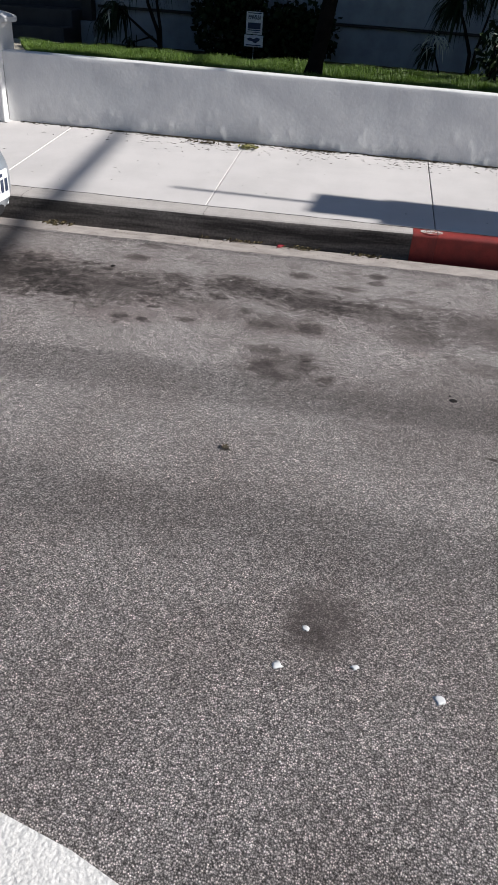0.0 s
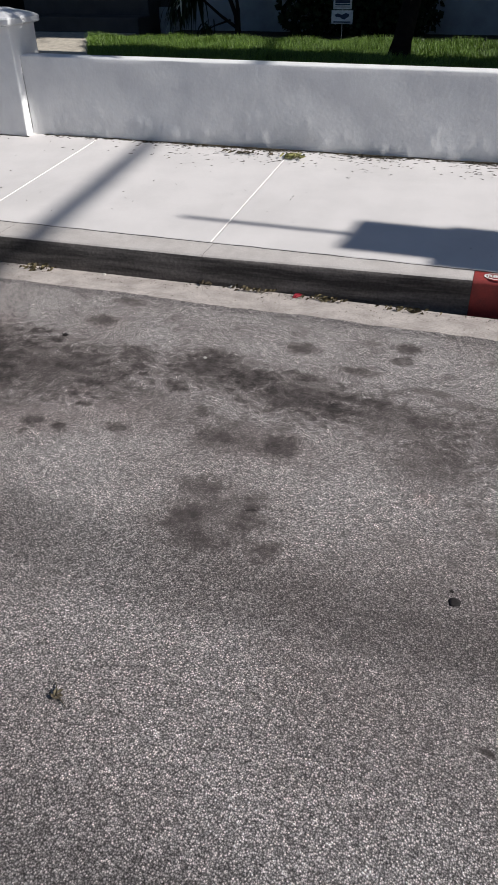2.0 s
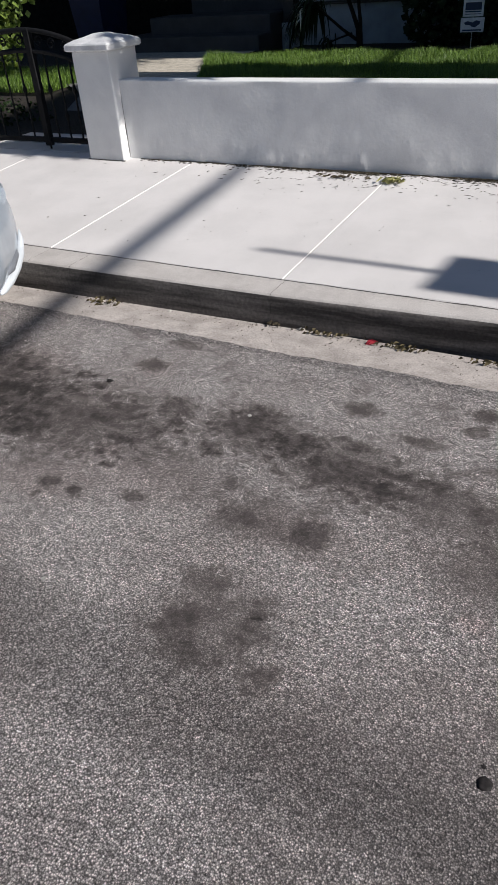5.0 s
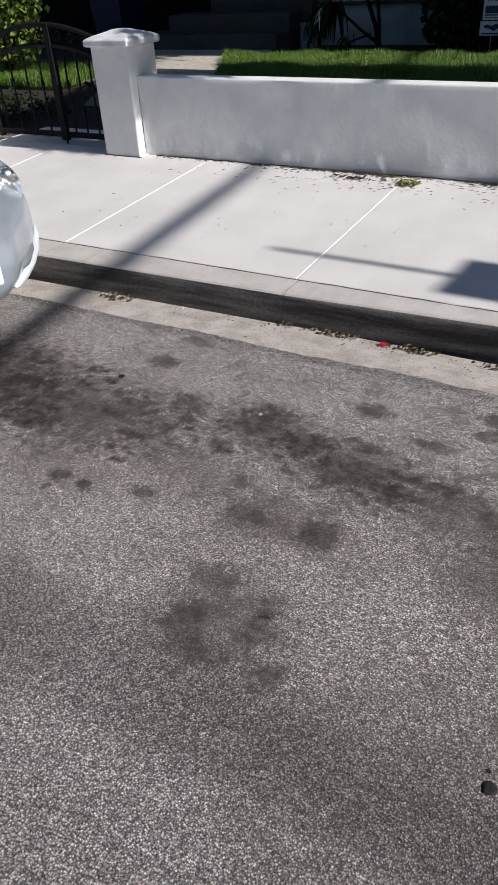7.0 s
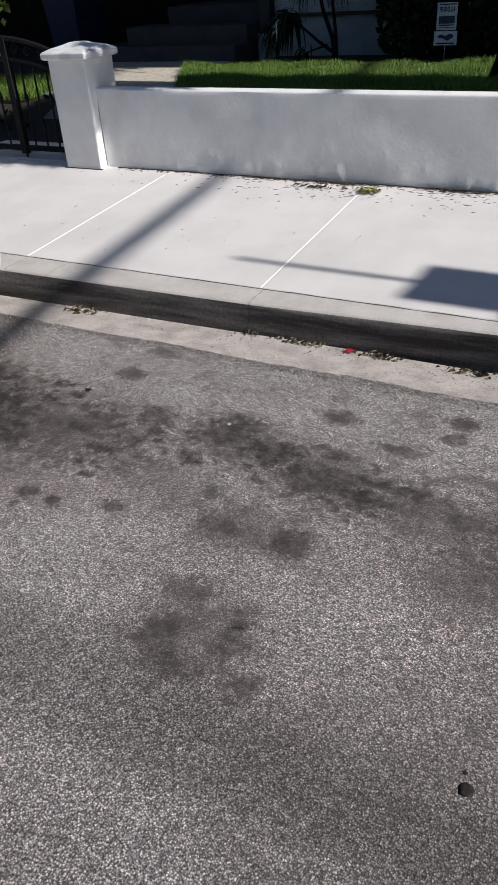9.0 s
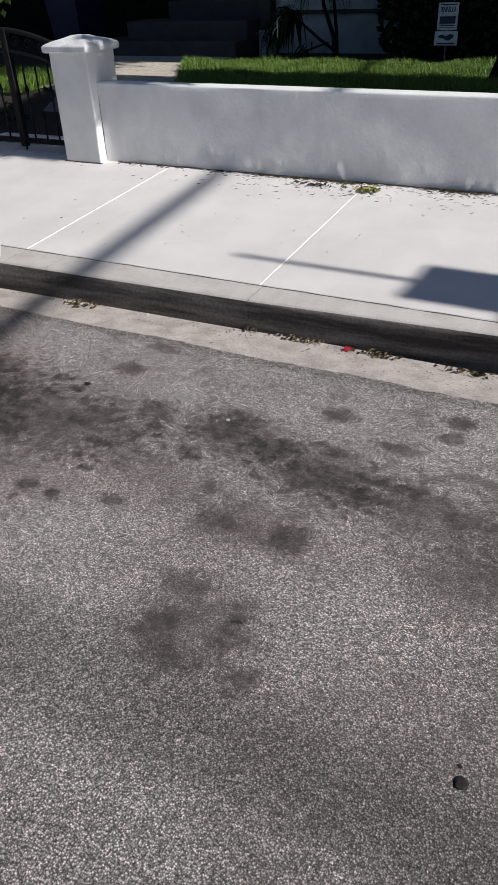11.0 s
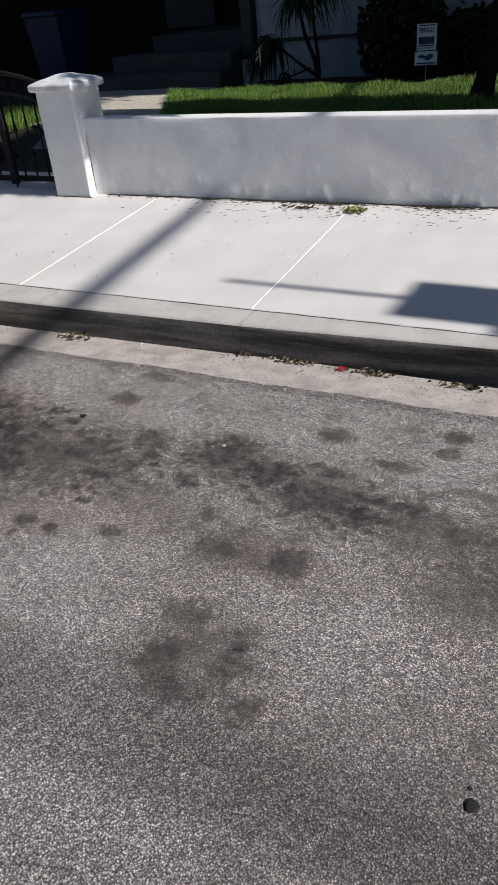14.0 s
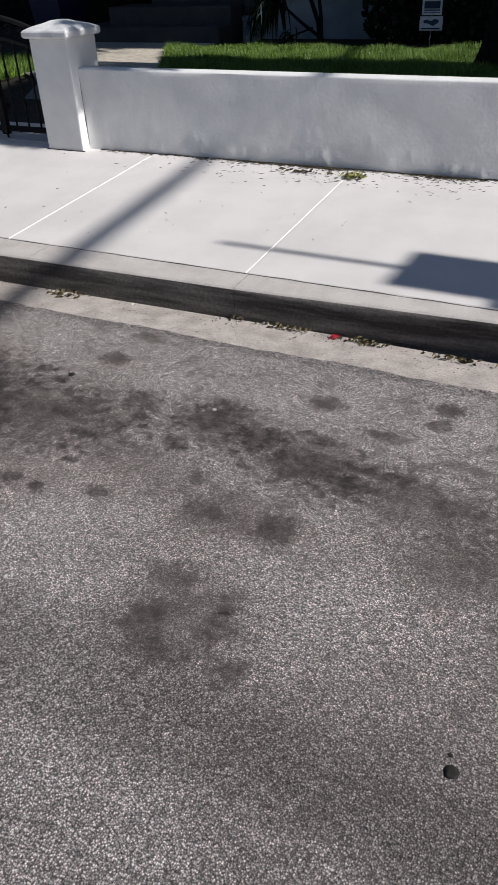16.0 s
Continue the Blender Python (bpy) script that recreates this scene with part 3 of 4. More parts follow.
split = tube([(-2.1015 + 0.004 * noise.noise((z * 14, 2, 0)), WALL_Y - 0.002, z) for z in (0.24, 0.30, 0.36, 0.42, 0.48, 0.54, 0.60, 0.66, 0.72)], [0.0008, 0.0014, 0.001, 0.003, 0.001, 0.0007, 0.001, 0.0007, 0.0004], 5)
tagged(mesh_object("wall_crack", split, soil), "thin dark crack where the wall meets the pillar", "crack", kind="structure")
gate_pillar(-4.26, 1.515, 0.335, 0.970, "white stucco pillar on the far side of the gate")


# ---- iron gate ----
def iron_gate(x0, x1, y):
    zf = walk_z(WALL_Y)
    t = thing("iron_gate", ((x0 + x1) / 2, y, zf), "closed black iron double gate with an arched top", "gate")
    cx = (x0 + x1) / 2
    half = (x1 - x0) / 2

    def arch(x, rise, base):
        return base + rise * (1 - (x / half) ** 2)

    def top_z(x):
        return arch(x, 0.15, 0.72)

    def low_z(x):
        return arch(x, 0.13, 0.60)

    for fz, name in ((top_z, "top_rail"), (low_z, "arched_rail")):
        pts = [(-half + 2 * half * i / 24, 0, fz(-half + 2 * half * i / 24)) for i in range(25)]
        part(name, tube(pts, 0.018, 8), iron, t, smooth=True)
    part("bottom_rail", box(-half, half, -0.018, 0.018, 0.055, 0.095, 0.004, 1), iron, t)
    for sx in (0.085, -half + 0.02, half - 0.02):
        w = 0.030 if abs(sx) < 0.1 else 0.020
        part("stile", box(sx - w, sx + w, -0.024, 0.024, 0.03, top_z(sx) + 0.01, 0.004, 1), iron, t)
    part("drop_bolt", tube([(0.12, -0.03, 0.2), (0.12, -0.03, 0.01)], 0.008), iron, t)
    n = 4
    for side in (-1, 1):
        for i in range(n):
            x = 0.085 + side * (0.05 + (half - 0.1 - side * 0.085) * (i + 0.6) / n)
            bar = part("bar", tube([(x, 0, 0.08), (x, 0, low_z(x))], 0.0075, 6), iron, t)
            z0 = 0.26 if i % 2 else 0.45
            part("knuckle", tube([(x, 0, z0 - 0.04), (x, 0, z0 - 0.015), (x, 0, z0), (x, 0, z0 + 0.015), (x, 0, z0 + 0.04)], [0.008, 0.013, 0.019, 0.013, 0.008], 8), iron, bar, smooth=True)
        for i in range(4):
            x = 0.085 + side * (0.10 + (half - 0.20 - side * 0.085) * i / 3.2)
            zc = (top_z(x) + low_z(x)) / 2
            r = 0.042
            pts = [(x + side * r * (1 - k / 26) * math.cos(k * 0.42), 0, zc + r * (1 - k / 26) * math.sin(k * 0.42)) for k in range(22)]
            part("scroll", tube(pts, 0.006, 6), iron, t)
    return t


iron_gate(-3.80, -2.43, 1.72)

# ---- yard ----
LOW_Z = 0.455


def lawn_edge(y):
    """Where the lawn ends against the path."""
    return -2.73 - 0.558 * (y - 3.65)


yard = sweep_x([(WALL_Y + T, LOW_Z), (3.2, LOW_Z), (5.0, LOW_Z), (30, LOW_Z)], [-2.5, 30])
tagged(mesh_object("yard_soil", yard, soil), "dark soil of the front garden", "garden", kind="structure")
strip_bed = sweep_x([(3.2, LOW_Z), (30, LOW_Z)], [-3.0, -2.5])
tagged(mesh_object("yard_bed", strip_bed, soil), "dark soil beside the garden path", "garden", kind="structure")
left_yard = sweep_x([(1.95, walk_z(WALL_Y) - 0.03), (2.6, 0.28), (3.2, 0.38), (4.0, 0.42), (30, LOW_Z)], [-30, -3.0])
tagged(mesh_object("yard_side", left_yard, soil), "dark soil beyond the gate", "garden", kind="structure")
bm = bmesh.new()
rows = ((1.80, -2.43, lawn_edge(1.8), 0.475), (3.2, -2.92, lawn_edge(3.2), 0.475), (4.2, -4.22, lawn_edge(4.2), 0.478), (5.0, -5.2, lawn_edge(5.0), 0.48), (5.3, -5.4, -3.3, 0.48), (6.6, -5.4, -3.3, LOW_Z + 0.03))
verts = [(bm.verts.new((a, y, z)), bm.verts.new((b, y, z))) for y, a, b, z in rows]
for (a, b), (c, d) in zip(verts, verts[1:]):
    bm.faces.new((a, b, d, c))
drop = [bm.verts.new((a - 0.01, y, 0.1)) for y, a, b, z in rows]
for k in range(len(rows) - 1):
    bm.faces.new((verts[k][0], verts[k + 1][0], drop[k + 1], drop[k]))
tagged(mesh_object("yard_path", bm, path_mat), "pale worn concrete path to the steps", "path", kind="structure")
ramp = bmesh.new()
vs = [ramp.verts.new(p) for p in ((-3.72, 2.45, 0.224), (-2.45, 2.45, 0.224), (-2.9, 3.2, 0.41), (-3.9, 3.2, 0.41), (-4.2, 4.2, 0.452), (-5.2, 4.2, 0.452))]
ramp.faces.new((vs[0], vs[1], vs[2], vs[3])), ramp.faces.new((vs[3], vs[2], vs[4], vs[5]))
tagged(mesh_object("gate_path", ramp, gate_grey), "grey concrete path rising from the gate", "path", kind="structure")


def lawn(name, x0, x1, y0, y1, z, count, seed, label):
    rnd = random.Random(seed)
    verts, faces = [], []
    for _ in range(count):
        x, y = rnd.uniform(x0, x1), rnd.uniform(y0, y1)
        x = x + 0.05 * noise.noise((x * 3, y * 3, 0))
        if name == "lawn_grass" and x < lawn_edge(y):
            continue
        if name == "lawn_grass" and math.hypot(x - 0.29, y - 3.92) < 0.13:
            continue
        h = rnd.uniform(0.065, 0.125) * (1 + 0.5 * noise.noise((x * 2.5, y * 2.5, 7)))
        a = rnd.uniform(0, 2 * math.pi)
        lean = rnd.uniform(0.1, 0.7) * h
        dx, dy = math.cos(a), math.sin(a)
        w = rnd.uniform(0.0018, 0.0034)
        px, py = -dy * w, dx * w
        i = len(verts)
        verts += [(x - px, y - py, z), (x + px, y + py, z), (x + dx * lean * 0.35 - px * 0.8, y + dy * lean * 0.35 - py * 0.8, z + h * 0.6), (x + dx * lean * 0.35 + px * 0.8, y + dy * lean * 0.35 + py * 0.8, z + h * 0.6), (x + dx * lean, y + dy * lean, z + h)]
        faces += [(i, i + 1, i + 3, i + 2), (i + 2, i + 3, i + 4)]
    me = bpy.data.meshes.new(name)
    me.from_pydata(verts, [], faces)
    me.materials.append(grass_mat)
    return tagged(new(name, me), label, "grass", kind="stuff")


lawn("lawn_grass", -3.6, 2.9, WALL_Y + T + 0.9, 5.06, LOW_Z + 0.005, 260000, 4, "lush green lawn grass behind the wall")
lawn("side_grass", -7.5, -4.4, 3.2, 4.6, 0.41, 24000, 5, "sunlit grass beyond the iron gate")


def tree(at, lean, height, radius, label, crown_at, crown_r, leaves, seed):
    rnd = random.Random(seed)
    t = thing("tree", at, label, "tree")
    pts, rs = [], []
    for i in range(13):
        f = i / 12
        pts.append((lean[0] * f + 0.02 * noise.noise((f * 5, seed, 0)), lean[1] * f, -0.05 + height * f))
        rs.append(radius * (1 - 0.4 * f) * (1 + 0.5 * max(0, 0.08 - f) / 0.08))
    part("trunk", tube(pts, rs, 14), bark, t, "rough brown bark", smooth=True)
    top = Vector(pts[-1])
    crown = bmesh.new()
    for k in range(9):
        a = 2 * math.pi * k / 9 + rnd.uniform(-0.3, 0.3)
        tip = Vector(crown_at) + Vector((crown_r[0] * 0.75 * math.cos(a), crown_r[1] * 0.75 * math.sin(a), rnd.uniform(-0.3, 0.6) * crown_r[2]))
        mid = (top + tip) / 2 + Vector((0, 0, 0.3))
        part("limb", tube([top, mid, tip], [radius * 0.4, radius * 0.25, radius * 0.08], 7), bark, t)
        for _ in range(5):
            leaf_cloud(crown, tip + Vector((rnd.uniform(-1, 1), rnd.uniform(-1, 1), rnd.uniform(-0.5, 0.5))) * 0.6, (0.7, 0.7, 0.5), leaves // 45, 0.13, rnd)
    # Two unseen leafy limbs added to dapple the pillar and shade the gate ground.
    for tip, spread, many in ((Vector((2.65, -2.32, 3.44)), (0.5, 0.25, 0.28), 430), (Vector((1.90, -1.70, 3.52)), (0.75, 0.34, 0.36), 1000)):
        part("limb", tube([top, (top + tip) / 2 + Vector((0, 0.1, 0.25)), tip], [radius * 0.4, radius * 0.2, radius * 0.08], 7), bark, t)
        leaf_cloud(crown, tip, spread, many, 0.11, rnd)
    part("crown", crown, leaf_shaded, t, "dense green leaves out of view, placed for their shade")
    return t


tree((0.305, 3.92, LOW_Z), (0.50, 0.10, 0), 3.2, 0.088, "leaning young street tree in the lawn", (0.5, 1.9, 4.8), (2.6, 2.2, 1.0), 9000, 11)


# ---- house ----
HOUSE_Y = 6.6
house = thing("house", (0, HOUSE_Y, LOW_Z), "white clapboard house in deep shade behind the lawn", "house")
part("wall", box(-3.05, 10.0, 0.0, 0.25, -0.1, 3.4), siding_mat, house)
part("side_wall", box(-3.05, -2.85, 0.251, 2.0, -0.1, 3.4), siding_mat, house)
# Near-black bark colour here puts the porch's shade into the wall.
part("porch_wall", box(-12.0, -2.85, 2.001, 2.2, -0.1, 3.4), bark, house)
part("corner_post", box(-3.22, -3.07, -0.12, 0.04, 0.27, 3.4, 0.006), wood_dark, house)
part("post_base", box(-3.24, -3.05, -0.14, 0.05, -0.1, 0.27, 0.01), siding_mat, house)
part("trim_board", box(-3.0, 10.0, -0.045, -0.002, 0.44, 0.475, 0.006), wood_dark, house)
for i in range(8):
    z = 0.48 + 0.36 * i
    bm = bmesh.new()
    vs = [bm.verts.new(p) for p in ((-3.0, -0.030, z), (10, -0.030, z), (10, -0.006, z + 0.355), (-3.0, -0.006, z + 0.355), (-3.0, -0.003, z), (10, -0.003, z))]
    bm.faces.new(vs[:4]), bm.faces.new((vs[4], vs[5], vs[1], vs[0]))
    part("clapboard", bm, siding_mat, house)
# Out of view; the overhang is sized to darken the house front, not the lawn.
part("roof", box(-12.5, 10.5, -1.45, 8.0, 3.4, 3.65, 0.02), tar, house)
part("porch_floor", box(-4.75, -3.25, 0.12, 2.0, -0.1, 0.60, 0.015), step_mat, house, "grey concrete porch floor")
for i, (x0, y0) in enumerate(((-5.45, -0.75), (-5.1, -0.42))):
    part("step", box(x0, -3.25, y0, 0.115, -0.1, 0.20 * (i + 1), 0.015), step_mat, house, "grey concrete step")
win = part("window", box(-4.35, -3.3, 1.93, 1.995, 1.15, 2.4, 0.01), siding_mat, house, "white-framed dark window with blinds")
part("pane", box(-4.27, -3.38, 1.915, 1.928, 1.22, 2.33), pane_dark, win)
for i in range(9):
    part("slat", box(-4.25, -3.40, 1.885, 1.91, 1.25 + 0.12 * i, 1.265 + 0.12 * i), siding_mat, win)
part("door", box(-5.6, -4.7, 1.93, 1.995, 0.61, 2.7, 0.01), wood_dark, house)

neighbour = thing("house", (9.0, 4.98, 0.2), "plain neighbouring house that shades the garden", "house")
part("wall", box(0, 10, 0, 14, -0.2, 8.5), bark, neighbour, "dark brown shingled wall")
# Unseen tall block, added only to shade the near half of the lawn.
part("shade_block", box(0.001, 4.0, -3.05, -1.20, -0.2, 8.5), bark, neighbour, "unseen dark brown block added to shade the near lawn")
part("roof", box(-0.001, 10.3, -0.001, 14.3, 8.5, 8.8, 0.02), tar, neighbour)


# ---- plants ----
def shrub(at, clumps, label, mat, seed, size, narrow=0.3, stems=5, pale=None, category="shrub", name="shrub"):
    rnd = random.Random(seed)
    t = thing(name, at, label, category)
    leaves = bmesh.new()
    for c, spread, count in clumps:
        leaf_cloud(leaves, c, spread, count, size, rnd, narrow=narrow)
    for k in range(stems):
        c = clumps[k % len(clumps)][0]
        part("stem", tube([(rnd.uniform(-0.06, 0.06), rnd.uniform(-0.06, 0.06), -0.02), (c[0] * 0.4 + rnd.uniform(-0.08, 0.08), c[1] * 0.4, c[2] * 0.55), (c[0], c[1], c[2])], [0.022, 0.016, 0.008], 6), bark, t)
    part("foliage", leaves, mat, t)
    if pale:
        bm = bmesh.new()
        for c, spread, count in pale:
            leaf_cloud(bm, c, spread, count, min(size, 0.2) * 0.6, rnd, droop=0.9, narrow=0.14)
        part("sunlit_leaves", bm, leaf_lit_pale, t, "drooping leaves in a pale, sunlit-looking colour")
    return t


def fronds(bm, crown, count, length, width, rnd, turn=None, spread=3.14, drop=0.7):
    """Long narrow leaves that arch out of one crown and hang."""
    for _ in range(count):
        a = rnd.uniform(-math.pi, math.pi) if turn is None else turn + rnd.uniform(-spread, spread)
        o = Vector((math.cos(a), math.sin(a) * 0.7, 0))
        side = Vector((-o.y, o.x, rnd.uniform(-0.8, 0.8))).normalized() * width * rnd.uniform(0.6, 1.3)
        n = length * rnd.uniform(0.55, 1.15)
        rise, fall = rnd.uniform(-0.1, 0.3), drop * rnd.uniform(0.6, 1.3)
        p = Vector(crown) + Vector((rnd.gauss(0, 0.04), rnd.gauss(0, 0.04), rnd.gauss(0, 0.04)))
        rows = []
        for u, w in ((0, 0.35), (0.3, 0.9), (0.65, 1.0), (1.0, 0.06)):
            c = p + o * n * (u - 0.28 * u * u) + Vector((0, 0, n * (rise * u - fall * u * u)))
            rows.append((bm.verts.new(c - side * w), bm.verts.new(c + side * w)))
        for r0, r1 in zip(rows, rows[1:]):
            bm.faces.new((r0[0], r0[1], r1[1], r1[0]))
    return bm


def drooping_shrub(at, stems, crowns, pale, label, seed):
    """Bare forked stems that carry tufts of hanging leaves; a few leaves are coloured pale to stand for stray light."""
    q = random.Random(seed)
    t = thing("shrub", at, label, "shrub")
    for line, r in stems:
        part("stem", tube(line, [r * (1 - 0.5 * k / (len(line) - 1)) for k in range(len(line))], 7), bark, t)
    for c, count, length, turn, spread in crowns:
        part("leaf_tuft", fronds(bmesh.new(), c, count, length, 0.011, q, turn, spread, 0.9), leaf_shaded, t)
    bm = bmesh.new()
    for c, count, length, turn, spread in pale:
        fronds(bm, c, count, length, 0.0085, q, turn, spread, 0.9)
    part("pale_leaves", bm, leaf_lit_pale, t, "hanging leaves coloured pale to look sunlit")
    return t


drooping_shrub((-1.86, 5.7, LOW_Z),
               [([(0, 0, -0.05), (-0.03, 0, 0.25), (-0.16, 0, 0.56), (-0.24, 0, 0.92)], 0.032), ([(0.01, 0, -0.05), (0.0, 0, 0.3), (-0.06, 0.05, 0.6), (-0.08, 0.05, 1.0)], 0.026),
                ([(-0.02, 0, 0.12), (-0.2, -0.03, 0.24), (-0.42, -0.08, 0.42), (-0.52, -0.1, 0.50)], 0.02), ([(-0.1, 0, 0.2), (-0.3, 0, 0.14), (-0.4, 0.02, 0.1)], 0.012)],
               [((-0.52, -0.1, 0.50), 100, 0.50, 3.14, 1.7), ((-0.66, -0.1, 0.36), 50, 0.32, 3.3, 1.8), ((-0.22, 0, 0.95), 90, 0.46, None, 3), ((-0.06, 0.05, 1.05), 80, 0.5, None, 3), ((-0.42, 0.05, 0.1), 30, 0.25, None, 3)],
               [((-0.58, -0.24, 0.47), 12, 0.22, 3.6, 1.5), ((-0.78, -0.24, 0.16), 4, 0.14, 3.6, 1.5)], "dark shrub of hanging narrow leaves on bare forked stems", 21)
shrub((-1.05, 6.25, LOW_Z), [((0, 0, 0.5), (0.52, 0.35, 0.6), 1500), ((0.05, 0, 1.2), (0.48, 0.35, 0.6), 1500), ((0, 0, 1.8), (0.4, 0.3, 0.5), 700)], "dense dark column-shaped shrub by the house wall", leaf_shaded, 22, 0.09, 0.4, 4)
shrub((-0.2, 6.28, LOW_Z), [((0, 0, 0.3), (0.65, 0.3, 0.35), 1300), ((0.1, 0, 0.55), (0.55, 0.3, 0.18), 260)], "low dark leafy shrub behind the yard sign", leaf_shaded, 23, 0.09, 0.4, 4)
drooping_shrub((2.13, 5.6, LOW_Z),
               [([(0, 0, -0.05), (-0.02, 0, 0.3), (-0.14, 0, 0.58), (-0.26, 0, 0.82)], 0.028), ([(0.02, 0, -0.05), (0.05, 0, 0.35), (0.12, 0.02, 0.7), (0.16, 0.02, 1.1)], 0.02), ([(-0.3, -0.1, -0.05), (-0.44, -0.12, 0.25), (-0.48, -0.15, 0.44)], 0.014)],
               [((-0.27, 0, 0.84), 120, 0.46, 3.14, 1.9), ((-0.12, 0, 0.9), 50, 0.3, 0.3, 1.6), ((0.16, 0.02, 1.15), 90, 0.45, None, 3), ((-0.5, -0.05, 0.30), 60, 0.3, 3.3, 1.6), ((0.3, 0, 0.5), 50, 0.4, None, 3)],
               [((-0.47, -0.2, 0.44), 34, 0.24, None, 3), ((0.15, -0.2, 0.40), 9, 0.26, 0.2, 1.0)], "dark shrub of hanging leaves with a pale lower tuft", 24)
shrub((2.30, 4.6, LOW_Z), [((0, 0, 0.45), (0.25, 0.25, 0.35), 200), ((0.1, 0, 0.8), (0.25, 0.2, 0.2), 80)], "leafy shrub with pale sunlit leaves", leaf_shaded, 25, 0.13, 0.25, 4, pale=[((-0.1, -0.2, 0.50), (0.10, 0.08, 0.20), 22)])
# Dark low leaves added to stand for the shadow on the ground behind the gate.
shade_leaves = bmesh.new()
leaf_cloud(shade_leaves, (-4.75, 2.62, 0.26), (0.95, 0.5, 0.2), 1300, 0.05, random.Random(41), narrow=0.45)
tagged(mesh_object("shade_cover", shade_leaves, leaf_shaded), "dark low leaves added for the shaded ground beyond the gate", "plants", kind="stuff")
shrub((-5.6, 3.7, 0.5), [((0, 0, 0.45), (0.5, 0.35, 0.4), 900), ((0.2, 0, 0.85), (0.5, 0.4, 0.4), 700)], "bright green sunlit shrub beyond the gate", leaf_bright, 26, 0.075, 0.4, 4)


# ---- wheelie bin ----
wb = thing("wheelie_bin", (-5.95, 6.2, LOW_Z), "dark blue plastic refuse bin near the steps", "bin")
sec = []
for z, w, d in ((0.05, 0.22, 0.25), (0.5, 0.25, 0.29), (0.95, 0.28, 0.33)):
    sec.append([(w, d, z), (-w, d, z), (-w, -d, z), (w, -d, z)])
part("body", loft(sec), bin_blue, wb)
part("lid", box(-0.30, 0.30, -0.36, 0.36, 0.951, 1.02, 0.02), bin_blue, wb)
for sx in (-0.24, 0.24):
    part("wheel", tube([(sx - 0.025, 0.27, 0.09), (sx + 0.025, 0.27, 0.09)], 0.09, 16), rubber, wb)


# ---- yard sign ----
def yard_sign(at, w):
    t = thing("yard_sign", at, "small white and navy security yard sign on a stake", "sign")
    k = w / 0.25
    part("stake", tube([(0.0, 0.012, 0.05), (0.0, 0.012, 0.59 * k)], 0.005, 8), steel, t)
    up = part("upper_panel", box(-0.108 * k, 0.108 * k, -0.003, 0.003, 0.345 * k, 0.60 * k, 0.002, 1), sign_white, t)
    lowp = part("lower_panel", box(-0.125 * k, 0.125 * k, -0.003, 0.003, 0.20 * k, 0.335 * k, 0.002, 1), sign_white, t)
    part("picture", box(-0.085 * k, 0.085 * k, -0.0055, -0.0035, 0.405 * k, 0.475 * k), sign_navy, up)
    for z, h in ((0.385, 0.012), (0.365, 0.006)):
        part("bar", box(-0.085 * k, 0.085 * k, -0.0055, -0.0035, z * k, (z + h) * k), sign_navy, up)
    part("bar", box(-0.09 * k, 0.09 * k, -0.0055, -0.0035, 0.578 * k, 0.589 * k), sign_navy, up)
    cu = bpy.data.curves.new("lettering", "FONT")
    cu.body, cu.size, cu.align_x, cu.extrude = "PENINSULA", 0.068 * k, "CENTER", 0.0004
    cu.space_character = 0.85
    cu.offset = 0.0012
    tx = new("lettering", cu)
    tx.data.materials.append(sign_navy)
    tx.parent = up
    tx.matrix_basis = pose(0, -0.0045, 0.515 * k, 90, 0, 0) @ Matrix.Diagonal((0.54, 1.0, 1, 1))
    sil = bmesh.new()
    pts = [(-0.09, 0.29), (-0.05, 0.305), (0.0, 0.29), (0.04, 0.31), (0.085, 0.30), (0.08, 0.275), (0.03, 0.245), (0.0, 0.25), (-0.02, 0.265), (-0.07, 0.27)]
    sil.faces.new([sil.verts.new((x * k, -0.0045, z * k)) for x, z in pts])
    part("emblem", sil, sign_navy, lowp)
    part("bar", box(-0.10 * k, 0.10 * k, -0.0055, -0.0035, 0.213 * k, 0.226 * k), sign_navy, lowp)
    return t


yard_sign((-0.628, 5.75, 0.428), 0.247)


# ---- parked car ----
CAR_Y, CAR_X = -1.175, -0.888


def smooth_rows(rows, cuts=4):
    """Rows of numbers with smooth ones between them."""
    rows = [np.array(r, float) for r in rows]
    out = []
    for i in range(len(rows) - 1):
        p0, p1, p2, p3 = rows[max(i - 1, 0)], rows[i], rows[i + 1], rows[min(i + 2, len(rows) - 1)]
        for k in range(cuts):
            u = k / cuts
            out.append(tuple(float(c) for c in 0.5 * (2 * p1 + (p2 - p0) * u + (2 * p0 - 5 * p1 + 4 * p2 - p3) * u ** 2 + (3 * p1 - p0 - 3 * p2 + p3) * u ** 3)))
    return out + [tuple(float(c) for c in rows[-1])]


